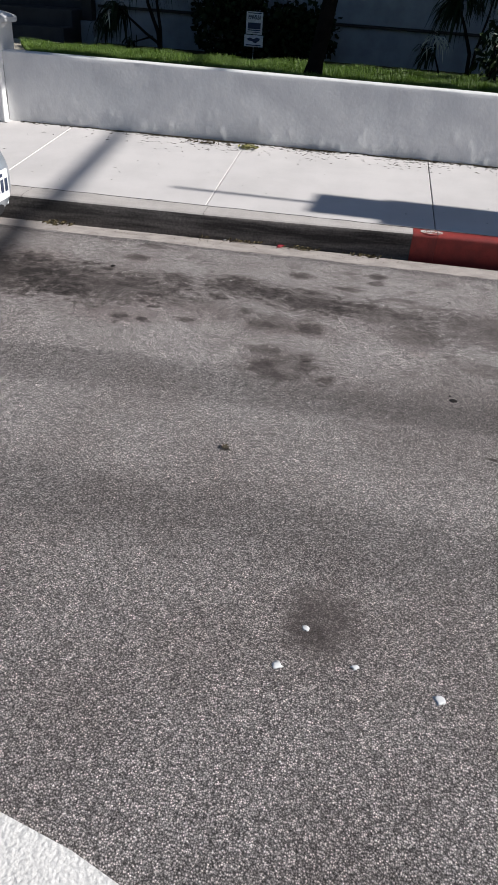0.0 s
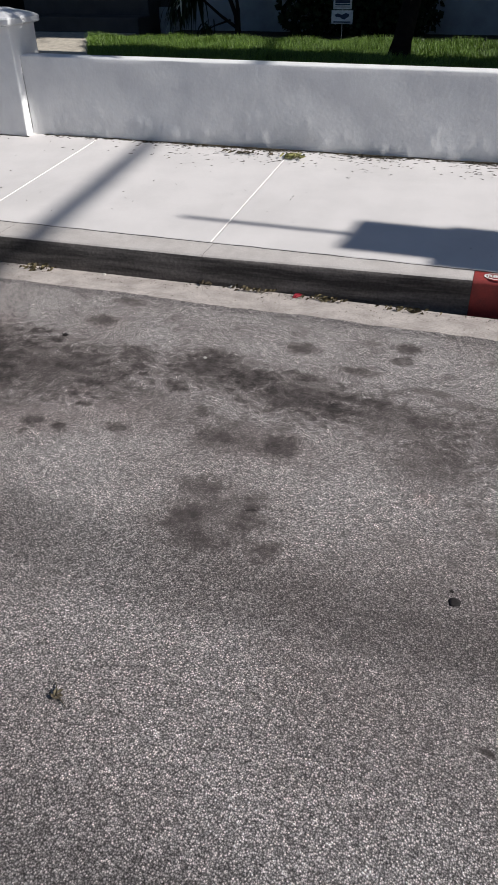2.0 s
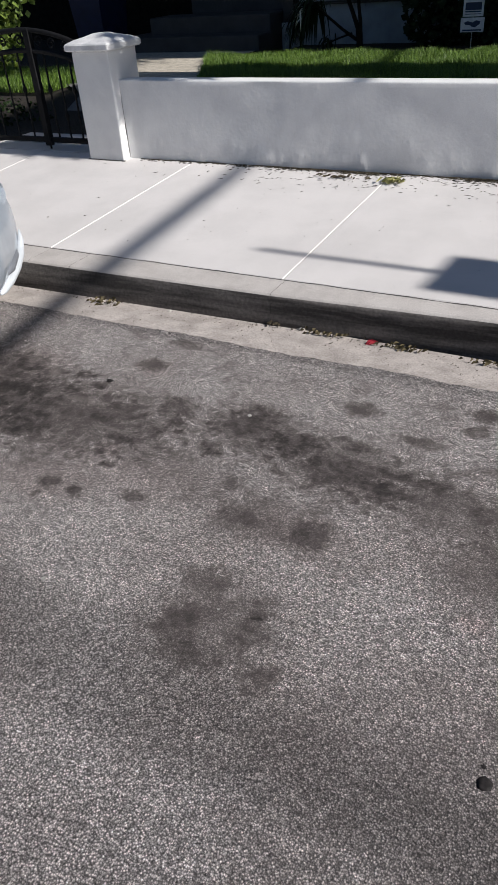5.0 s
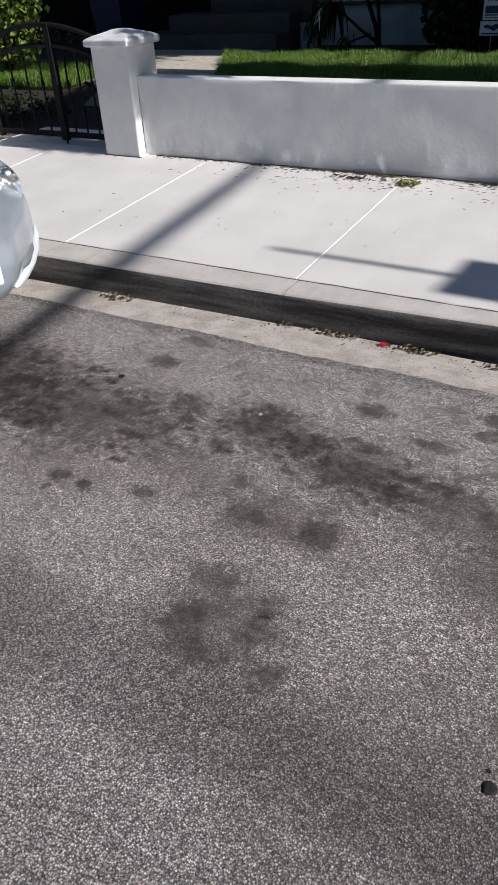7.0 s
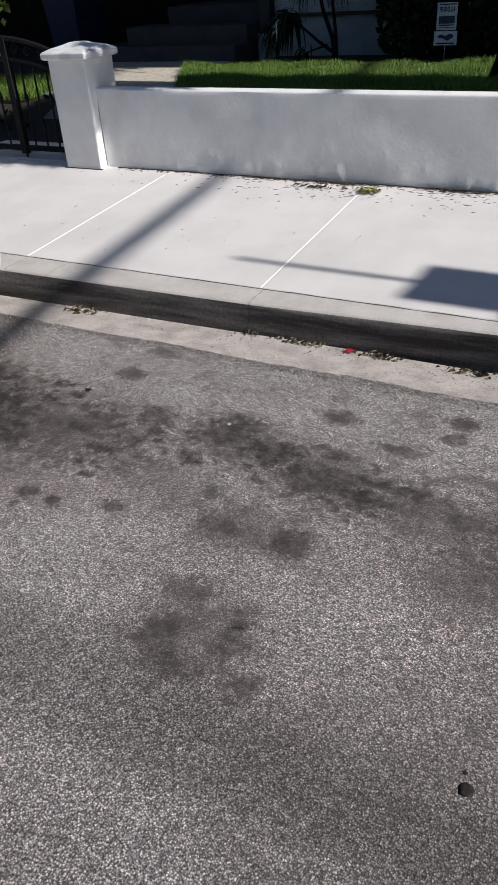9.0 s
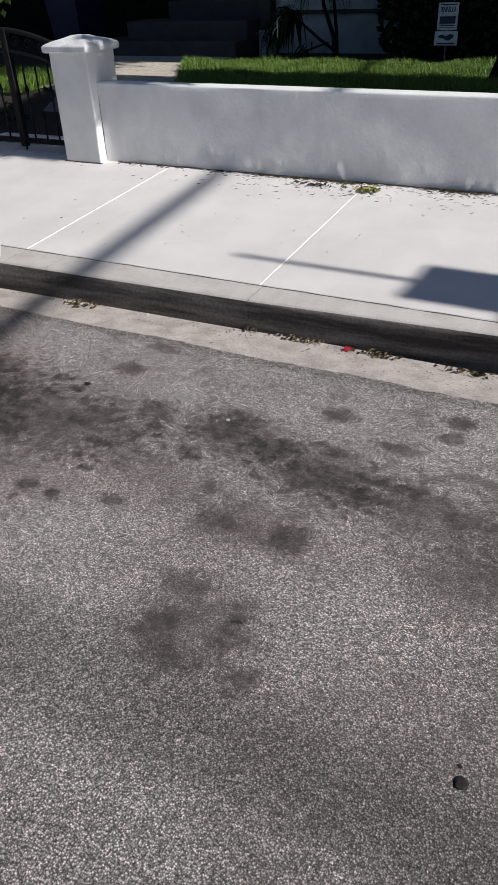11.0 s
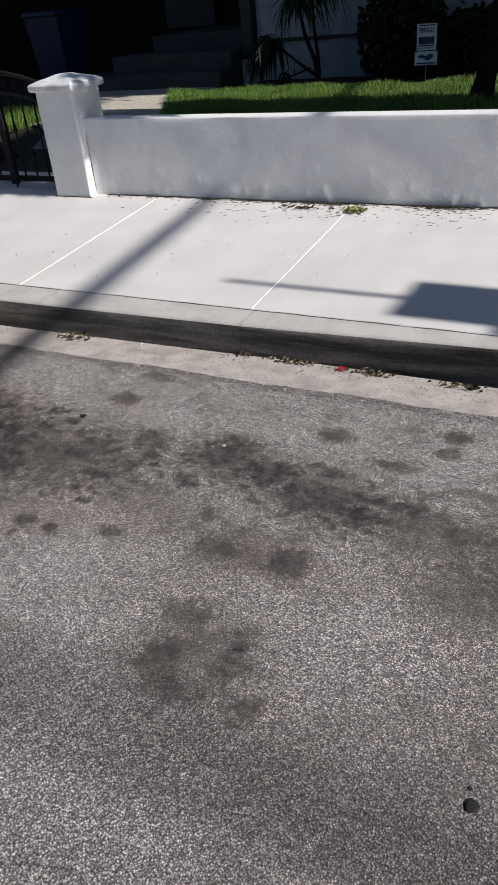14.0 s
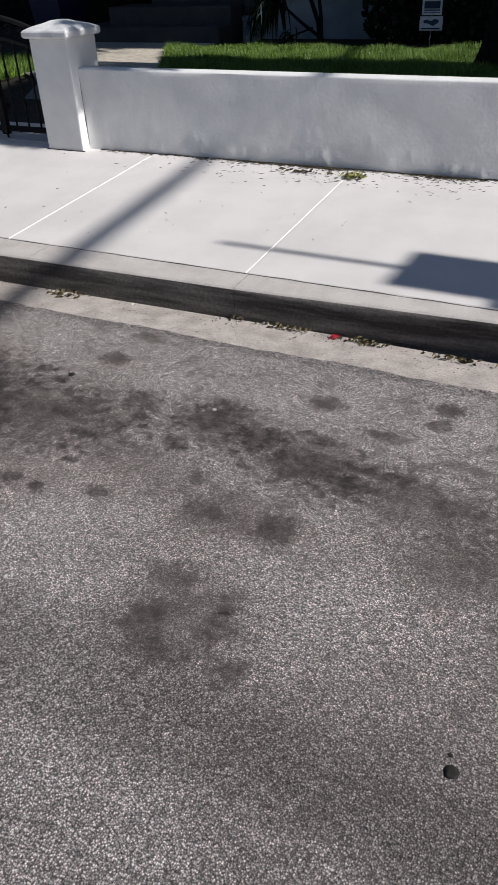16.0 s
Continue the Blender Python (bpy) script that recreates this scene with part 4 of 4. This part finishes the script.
def parked_car():
    t = thing("car", (CAR_X, CAR_Y, 0), "parked silver hatchback with clear headlights at the kerb", "car")

    def ring(x, w, z0, z1, n=44, e=2.7):
        cz, h = (z0 + z1) / 2, (z1 - z0) / 2
        out = []
        for i in range(n):
            a = 2 * math.pi * i / n
            c, s = math.cos(a), math.sin(a)
            out.append((x, w * math.copysign(abs(c) ** (2 / e), c), cz + h * math.copysign(abs(s) ** (2 / e), s)))
        return out

    stations = ((0.0, 0.14, 0.33, 0.47), (-0.02, 0.23, 0.27, 0.52), (-0.06, 0.32, 0.23, 0.56), (-0.13, 0.42, 0.20, 0.60), (-0.20, 0.53, 0.18, 0.635), (-0.27, 0.625, 0.165, 0.665), (-0.36, 0.72, 0.16, 0.70), (-0.46, 0.79, 0.165, 0.735), (-0.58, 0.83, 0.17, 0.775), (-0.75, 0.845, 0.18, 0.82), (-0.98, 0.85, 0.19, 0.87), (-1.3, 0.85, 0.19, 0.93), (-2.2, 0.85, 0.19, 0.95), (-3.3, 0.845, 0.2, 0.97), (-4.0, 0.80, 0.25, 0.96), (-4.25, 0.65, 0.3, 0.85))
    def skin(x, z, side, out):
        """A point on the body's skin at that depth and height, pushed out a little."""
        for a, b in zip(stations, stations[1:]):
            if a[0] >= x >= b[0]:
                f = (a[0] - x) / (a[0] - b[0])
                w, z0, z1 = (a[k] + (b[k] - a[k]) * f for k in (1, 2, 3))
                u = min(0.98, abs((z - (z0 + z1) / 2) / ((z1 - z0) / 2)))
                y = w * (1 - u ** 2.7) ** (1 / 2.7)
                return (x + out * 0.7, side * (y + out * 0.7), z)

    body = part("body", loft([ring(*s) for s in smooth_rows(stations)]), car_paint, t, "glossy silver paint", smooth=True)
    cabin = [ring(x, w, 0.8, z, e=4) for x, w, z in ((-1.15, 0.62, 0.95), (-1.7, 0.70, 1.30), (-2.2, 0.66, 1.48), (-3.0, 0.65, 1.50), (-3.7, 0.62, 1.38), (-4.1, 0.60, 1.0))]
    part("cabin", loft(cabin), pane_dark, t, "dark glass cabin", smooth=True)
    roof = [ring(x, w, z - 0.06, z, e=4) for x, w, z in ((-2.0, 0.62, 1.49), (-2.4, 0.62, 1.525), (-3.2, 0.61, 1.525), (-3.75, 0.58, 1.44))]
    part("roof", loft(roof), car_paint, t, smooth=True)
    # lower opening with its dark mesh and a swept blade at each side
    part("grille", loft([ring(-0.002, 0.10, 0.262, 0.315), ring(-0.12, 0.14, 0.262, 0.315)]), black_plastic, t, "black lower air intake")
    for s in (-1, 1):
        blade = tube([skin(x, z, s, 0.012) for x, z in ((-0.075, 0.262), (-0.11, 0.255), (-0.16, 0.262), (-0.21, 0.285), (-0.255, 0.32), (-0.29, 0.365), (-0.31, 0.41))], [0.006, 0.018, 0.024, 0.024, 0.022, 0.016, 0.003], 10)
        part("bumper_blade", blade, blade_lit_paint, body, "curved bumper blade in a lit tone of the silver", smooth=True)
        fog = tube([skin(x, z, s, 0.0) for x, z in ((-0.325, 0.205), (-0.34, 0.245), (-0.36, 0.30), (-0.385, 0.355), (-0.40, 0.40))], [0.004, 0.010, 0.012, 0.010, 0.003], 8)
        part("reflector", fog, sign_white, body, "pale side reflector", smooth=True)
        # The pocket is shallow; a darker grey gives it the shade of a recess.
        pocket = tube([skin(x, z, s, -0.012) for x, z in ((-0.10, 0.31), (-0.16, 0.315), (-0.22, 0.335), (-0.26, 0.365))], [0.006, 0.030, 0.026, 0.004], 10)
        part("fog_recess", pocket, recess_shade_grey, body, "grey recess with its shade in the colour", smooth=True)
        lamp_e = thing("headlight", (0, 0, 0), "", "")
        lamp_e.parent = t
        back = bmesh.new()
        M = Matrix.LocRotScale((-0.452, s * 0.600, 0.628), Euler((radians(s * -30), radians(24), radians(s * 6))), (0.175, 0.10, 0.10))
        bmesh.ops.create_uvsphere(back, u_segments=28, v_segments=16, radius=1.0, matrix=M)
        part("lens", back, lens_clear, lamp_e, "clear plastic lens", smooth=True).visible_shadow = False
        M2 = M @ Matrix.Diagonal((0.93, 0.9, 0.55, 1)) @ Matrix.Translation((0, 0, -0.35))
        inner = bmesh.new()
        bmesh.ops.create_uvsphere(inner, u_segments=20, v_segments=10, radius=1.0, matrix=M2)
        part("reflector_bowl", inner, lamp_silver, lamp_e, "bright reflector bowl")
        for u, r in ((0.35, 0.045), (-0.2, 0.035)):
            bulb = bmesh.new()
            c = M @ Vector((u, 0.1, 0.35))
            bmesh.ops.create_uvsphere(bulb, u_segments=12, v_segments=8, radius=r, matrix=Matrix.Translation(c))
            part("bulb", bulb, chrome, lamp_e, smooth=True)
        for x in (-0.85, -3.45):
            wh = part("wheel", tube([(x, s * 0.86, 0.31), (x, s * 0.66, 0.31)], 0.31, 28), rubber, t)
            part("rim", tube([(x, s * 0.868, 0.31), (x, s * 0.80, 0.31)], 0.2, 20), chrome, wh)
    plate = part("number_plate", box(0.004, 0.014, -0.155, 0.155, 0.335, 0.485, 0.006, 1), sign_white, t, "white number plate with dark bars")
    for i in range(6):
        y = -0.118 + 0.047 * i
        part("bar", box(0.0145, 0.017, y - 0.014, y + 0.014, 0.375, 0.44), sign_navy, plate)
    part("bar", box(0.0145, 0.017, -0.08, 0.08, 0.455, 0.47), sign_navy, plate)
    return t


parked_car()

# ---- unseen things shaped to throw the shadows on the pavement ----
ps = thing("street_sign", (5.5, 0.18, walk_z(0.18)), "parking sign on a steel post beside the kerb", "sign")
pz = lambda x: (5.5 - x) / SUN_SLOPE
part("post", tube([(0, 0, -0.1), (0, 0, pz(-0.31))], 0.02, 10), steel, ps)
part("upper_panel", box(-0.004, 0.004, -0.195, 0.20, pz(1.18), pz(0.67), 0.002, 1), sign_white, ps)
part("lower_panel", box(-0.012, -0.004, -0.27, 0.235, pz(2.75), pz(1.17), 0.002, 1), sign_white, ps)

ARM_Z = 5.9
ARM_LEAN = -0.172                    # how far the arm swings along the street for each metre across it


def arm_x(y):
    return 8.264 + ARM_LEAN * (y + 0.264)


# Lamp and arm are added out of view; the arm is fitted to its shadow.
sl = thing("street_lamp", (arm_x(7.5), 7.5, 0), "unseen steel lamp with a long mast arm, added for its shadow", "lamp post")
part("pole", tube([(0, 0, -0.1), (0, 0, 3), (0, 0, ARM_Z)], [0.11, 0.10, 0.08], 14), steel, sl)
part("arm", tube([(arm_x(7.5 + d) - arm_x(7.5), d, ARM_Z) for d in (0.05, -5.5, -8, -10.5)], [0.04, 0.036, 0.048, 0.05], 12), steel, sl)
part("lamp_head", box(arm_x(-3.2) - arm_x(7.5) - 0.12, arm_x(-3.2) - arm_x(7.5) + 0.12, -11.0, -10.4, ARM_Z - 0.06, ARM_Z + 0.06, 0.03), steel, sl)

# ---- concrete island at the far kerb ----
cx, cy, R = -0.14, -6.485, 2.5
bm = bmesh.new()
outline = [(-12, -9), (-12, cy + R)] + [(cx + R * math.sin(radians(a)), cy + R * math.cos(radians(a))) for a in range(0, 91, 6)] + [(cx + R, -9)]
top = [bm.verts.new((x, y, 0.025)) for x, y in outline]
face = bm.faces.new(top[::-1])
ext = bmesh.ops.extrude_face_region(bm, geom=[face])
for v in ext["geom"]:
    if isinstance(v, bmesh.types.BMVert):
        v.co.z = -0.05
bmesh.ops.recalc_face_normals(bm, faces=bm.faces[:])
island = material("rough_white_concrete", (0.74, 0.73, 0.71), 0.9, second=(0.66, 0.65, 0.63), scale=6, grain=0.14, grain_scale=160, bump=0.8, bump_scale=85, depth=0.006)
tagged(mesh_object("pavement_far", bm, island), "rough white concrete apron with a rounded corner", "pavement", kind="structure")
for yb, zb in ((-16.0, 5.5),):
    tagged(mesh_object("wall_far", box(-25, 25, yb - 0.3, yb, -0.1, zb), siding_mat), "plain house front across the street", "wall", kind="structure")


# ---- litter, leaves and marks ----
def flake(bm, x, y, z, length, width, turn, rnd, lift=0.004):
    d = Vector((math.cos(turn), math.sin(turn), 0))
    w = Vector((-d.y, d.x, 0)) * width
    p = Vector((x, y, z))
    a, e = bm.verts.new(p - d * length / 2 + Vector((0, 0, 0.001))), bm.verts.new(p + d * length / 2 + Vector((0, 0, lift)))
    m1, m2 = bm.verts.new(p + w + Vector((0, 0, lift * 1.4))), bm.verts.new(p - w + Vector((0, 0, lift)))
    k = bm.verts.new(p + Vector((0, 0, lift * 0.3)))
    for f in ((a, m2, k), (m2, e, k), (e, m1, k), (m1, a, k)):
        bm.faces.new(f)


rnd = random.Random(31)
bm = bmesh.new()
for _ in range(8600):
    x = rnd.uniform(-2.0, 3.4)
    keep = 0.12 + 0.9 * max(0.0, noise.noise((x * 2.6, 0, 9)) + 0.4)
    if x < -1.15 and rnd.random() > 0.15 or rnd.random() > keep:
        continue
    y = WALL_Y - 0.008 - abs(rnd.gauss(0, 0.022)) - (rnd.random() ** 16) * 0.32
    flake(bm, x, y, walk_z(y) + 0.001, rnd.uniform(0.012, 0.05), rnd.uniform(0.0008, 0.0024), rnd.gauss(0, 0.7), rnd, 0.003)
for _ in range(64):
    x, y = rnd.uniform(-2.5, 2.5), 1.5 - 1.35 * rnd.random() ** 1.7
    flake(bm, x, y, walk_z(y) + 0.001, rnd.uniform(0.005, 0.034), 0.0008, rnd.uniform(0, 3.1), rnd, 0.003)
tagged(mesh_object("fallen_leaves", bm, leaf_dry), "thin dry leaves along the foot of the wall", "leaves", kind="stuff")


def clump(at, spread, count, size, mat, label, name="leaf_pile", seed=1):
    r = random.Random(seed)
    bm = bmesh.new()
    for _ in range(count):
        flake(bm, r.gauss(0, spread[0]), r.gauss(0, spread[1]), r.uniform(0, 0.012), size * r.uniform(0.5, 1.3), size * r.uniform(0.04, 0.09), r.gauss(0, 0.8), r, 0.012)
    ob = mesh_object(name, bm, mat)
    ob.location = at
    return tagged(ob, label, "leaves", kind="stuff")


def gutter_z(y):
    return -0.056 + (-0.17 - y) * 0.16 if y > -0.4 else -0.016


weed = clump((0.05, 1.43, walk_z(1.43)), (0.042, 0.022), 90, 0.045, leaf_weed, "small olive weed growing in the pavement joint", "weed", 3)
clump((-0.32, 1.44, walk_z(1.44)), (0.07, 0.012), 26, 0.04, leaf_dry, "thin line of dry twigs on the pavement", seed=4)
clump((-0.94, -0.27, gutter_z(-0.27)), (0.04, 0.022), 45, 0.032, leaf_litter, "little heap of yellow leaves in the gutter", seed=5)
clump((0.31, -0.19, gutter_z(-0.19)), (0.07, 0.010), 45, 0.03, leaf_litter, "strip of leaves along the kerb", seed=6)
clump((0.70, -0.205, gutter_z(-0.205)), (0.05, 0.012), 40, 0.03, leaf_litter, "small heap of leaves along the kerb", seed=7)
clump((1.09, -0.22, gutter_z(-0.22)), (0.045, 0.012), 36, 0.03, leaf_litter, "small heap of dry leaves near the red kerb", seed=8)
clump((0.03, -0.18, gutter_z(-0.18)), (0.03, 0.01), 14, 0.025, leaf_dry, "few dry leaves in the gutter", seed=9)
bm = bmesh.new()
for a in range(6):
    flake(bm, 0.012 * math.cos(a), 0.008 * math.sin(a), 0.002, 0.042, 0.006, 0.1 + a * 0.12, rnd, 0.014)
petal = mesh_object("petal", bm, red_litter)
petal.location = (0.545, -0.2, gutter_z(-0.2))
tagged(petal, "crumpled red flower petal in the gutter", "petal")


def scrap(x, y, z, r, mat, label, seed, flat=0.35, name="scrap", category="litter"):
    q = random.Random(seed)
    bm = bmesh.new()
    bmesh.ops.create_icosphere(bm, subdivisions=2, radius=r)
    for v in bm.verts:
        v.co *= 1 + 0.95 * noise.noise(v.co * (2.2 / r) + Vector((seed, 0, 0)))
        v.co.z *= flat
    ob = mesh_object(name, bm, mat, True)
    ob.location = (x, y, z + r * flat * 0.3)
    ob.rotation_euler.z = q.uniform(0, 6)
    return tagged(ob, label, category)


scrap(0.175, -0.165, gutter_z(-0.17), 0.016, paper, "white scrap in the gutter", 1, 0.6)
scrap(-0.55, -0.22, gutter_z(-0.22), 0.012, paper, "white crumb of litter in the gutter", 2, 0.5)
scrap(1.504, -2.076, 0, 0.0155, gum, "flat black gum spot on the asphalt", 3, 0.035, "gum_spot", "gum")
scrap(1.492, -2.036, 0, 0.006, gum, "small black speck of gum", 4, 0.1, "gum_spot", "gum")
scrap(-0.316, -1.002, 0, 0.012, gum, "small black lump on the asphalt", 5, 0.5)
scrap(0.366, -1.013, 0, 0.008, paper, "small white scrap on the asphalt", 6, 0.3)
scrap(0.24, -2.018, 0, 0.007, paper, "small white fleck on the asphalt", 7, 0.3)
for i, (x, y, r) in enumerate(((1.018, -3.44, 0.009), (0.959, -3.574, 0.010), (1.150, -3.541, 0.008), (1.357, -3.596, 0.012))):
    scrap(x, y, 0, r * 1.15, sign_white, "pale chip stuck in the asphalt", 10 + i, 0.2)
scrap(0.76, -1.901, 0, 0.0035, paper, "tiny white fleck on the asphalt", 15, 0.3)

# stencil on the red kerb
st = thing("kerb_stencil", (1.494, -0.052, 0.1128), "white oval stencil with letters on the red kerb", "stencil")
bm = bmesh.new()
outer = [bm.verts.new((0.072 * math.cos(a * math.pi / 16), 0.041 * math.sin(a * math.pi / 16), 0.001)) for a in range(32)]
inner = [bm.verts.new((0.062 * math.cos(a * math.pi / 16), 0.033 * math.sin(a * math.pi / 16), 0.001)) for a in range(32)]
for a in range(32):
    b2 = (a + 1) % 32
    bm.faces.new((outer[a], outer[b2], inner[b2], inner[a]))
part("oval_ring", bm, white_paint, st)
cu = bpy.data.curves.new("lettering", "FONT")
cu.body, cu.size, cu.align_x, cu.align_y, cu.extrude, cu.offset = "RBPW", 0.042, "CENTER", "CENTER", 0.0004, 0.0012
letters = new("lettering", cu)
cu.materials.append(white_paint)
letters.parent = st
letters.matrix_basis = pose(0, 0, 0.0012)


# fine cracks in the asphalt and the gutter
def crack(points, width, seed, mat, z=0.0008):
    q = random.Random(seed)
    bm = bmesh.new()
    pts = [Vector((x, y, 0)) for x, y in points]
    line = []
    for a, b in zip(pts, pts[1:]):
        steps = max(2, int((b - a).length / 0.012))
        for k in range(steps):
            line.append(a.lerp(b, k / steps) + Vector((q.gauss(0, 0.003), q.gauss(0, 0.003), 0)))
    rows = []
    for k, p in enumerate(line):
        d = (line[min(k + 1, len(line) - 1)] - line[max(k - 1, 0)]).normalized()
        w = Vector((-d.y, d.x, 0)) * width * q.uniform(0.3, 1.2)
        rows.append((bm.verts.new(p + w), bm.verts.new(p - w)))
    for (a, b), (c, d) in zip(rows, rows[1:]):
        bm.faces.new((a, b, d, c))
    ob = mesh_object("crack", bm, mat)
    ob.location.z = z
    return tagged(ob, "thin dark jagged crack in the street surface", "crack", kind="structure")


crack(((-0.67, -0.56), (-0.55, -0.68), (-0.47, -0.80), (-0.37, -0.86)), 0.0014, 1, kerb_face)
crack(((1.08, -0.89), (1.17, -0.92), (1.26, -0.95), (1.38, -0.95), (1.46, -0.97), (1.60, -0.96)), 0.0018, 2, kerb_face)
crack(((0.36, -0.61), (0.51, -0.60), (0.64, -0.57), (0.78, -0.61)), 0.0012, 3, kerb_face)
crack(((1.30, -1.12), (1.42, -1.10), (1.55, -1.16)), 0.0012, 5, kerb_face)

# dry twig on the asphalt
twig = thing("twig", (0.650, -2.658, 0.003), "small dry forked twig on the asphalt", "twig")
part("stalk", tube([(-0.022, 0.03, 0), (-0.008, 0.012, 0.003), (0.0, 0, 0.003), (0.034, -0.02, 0)], [0.0010, 0.0016, 0.0022, 0.0010], 5), leaf_dry, twig)
bm = bmesh.new()
for a in range(5):
    flake(bm, 0.008 * math.cos(a * 1.3), 0.01 * math.sin(a * 1.3), 0.001, 0.022, 0.0045, a * 0.9, rnd, 0.005)
part("leaf", bm, leaf_dry, twig)

# specks of dirt in the gutter
rnd = random.Random(77)
bm = bmesh.new()
for _ in range(420):
    x = rnd.uniform(-2.4, 2.6)
    y = -0.19 + fan(x) - abs(rnd.gauss(0, 0.06)) if rnd.random() < 0.6 else rnd.uniform(-0.45, -0.19) + fan(x)
    flake(bm, x, y, gutter_z(y) + 0.004, rnd.uniform(0.004, 0.014), rnd.uniform(0.001, 0.003), rnd.uniform(0, 3.1), rnd, 0.003)
tagged(mesh_object("gutter_dirt", bm, leaf_dry), "dark specks of dirt in the gutter", "dirt", kind="stuff")
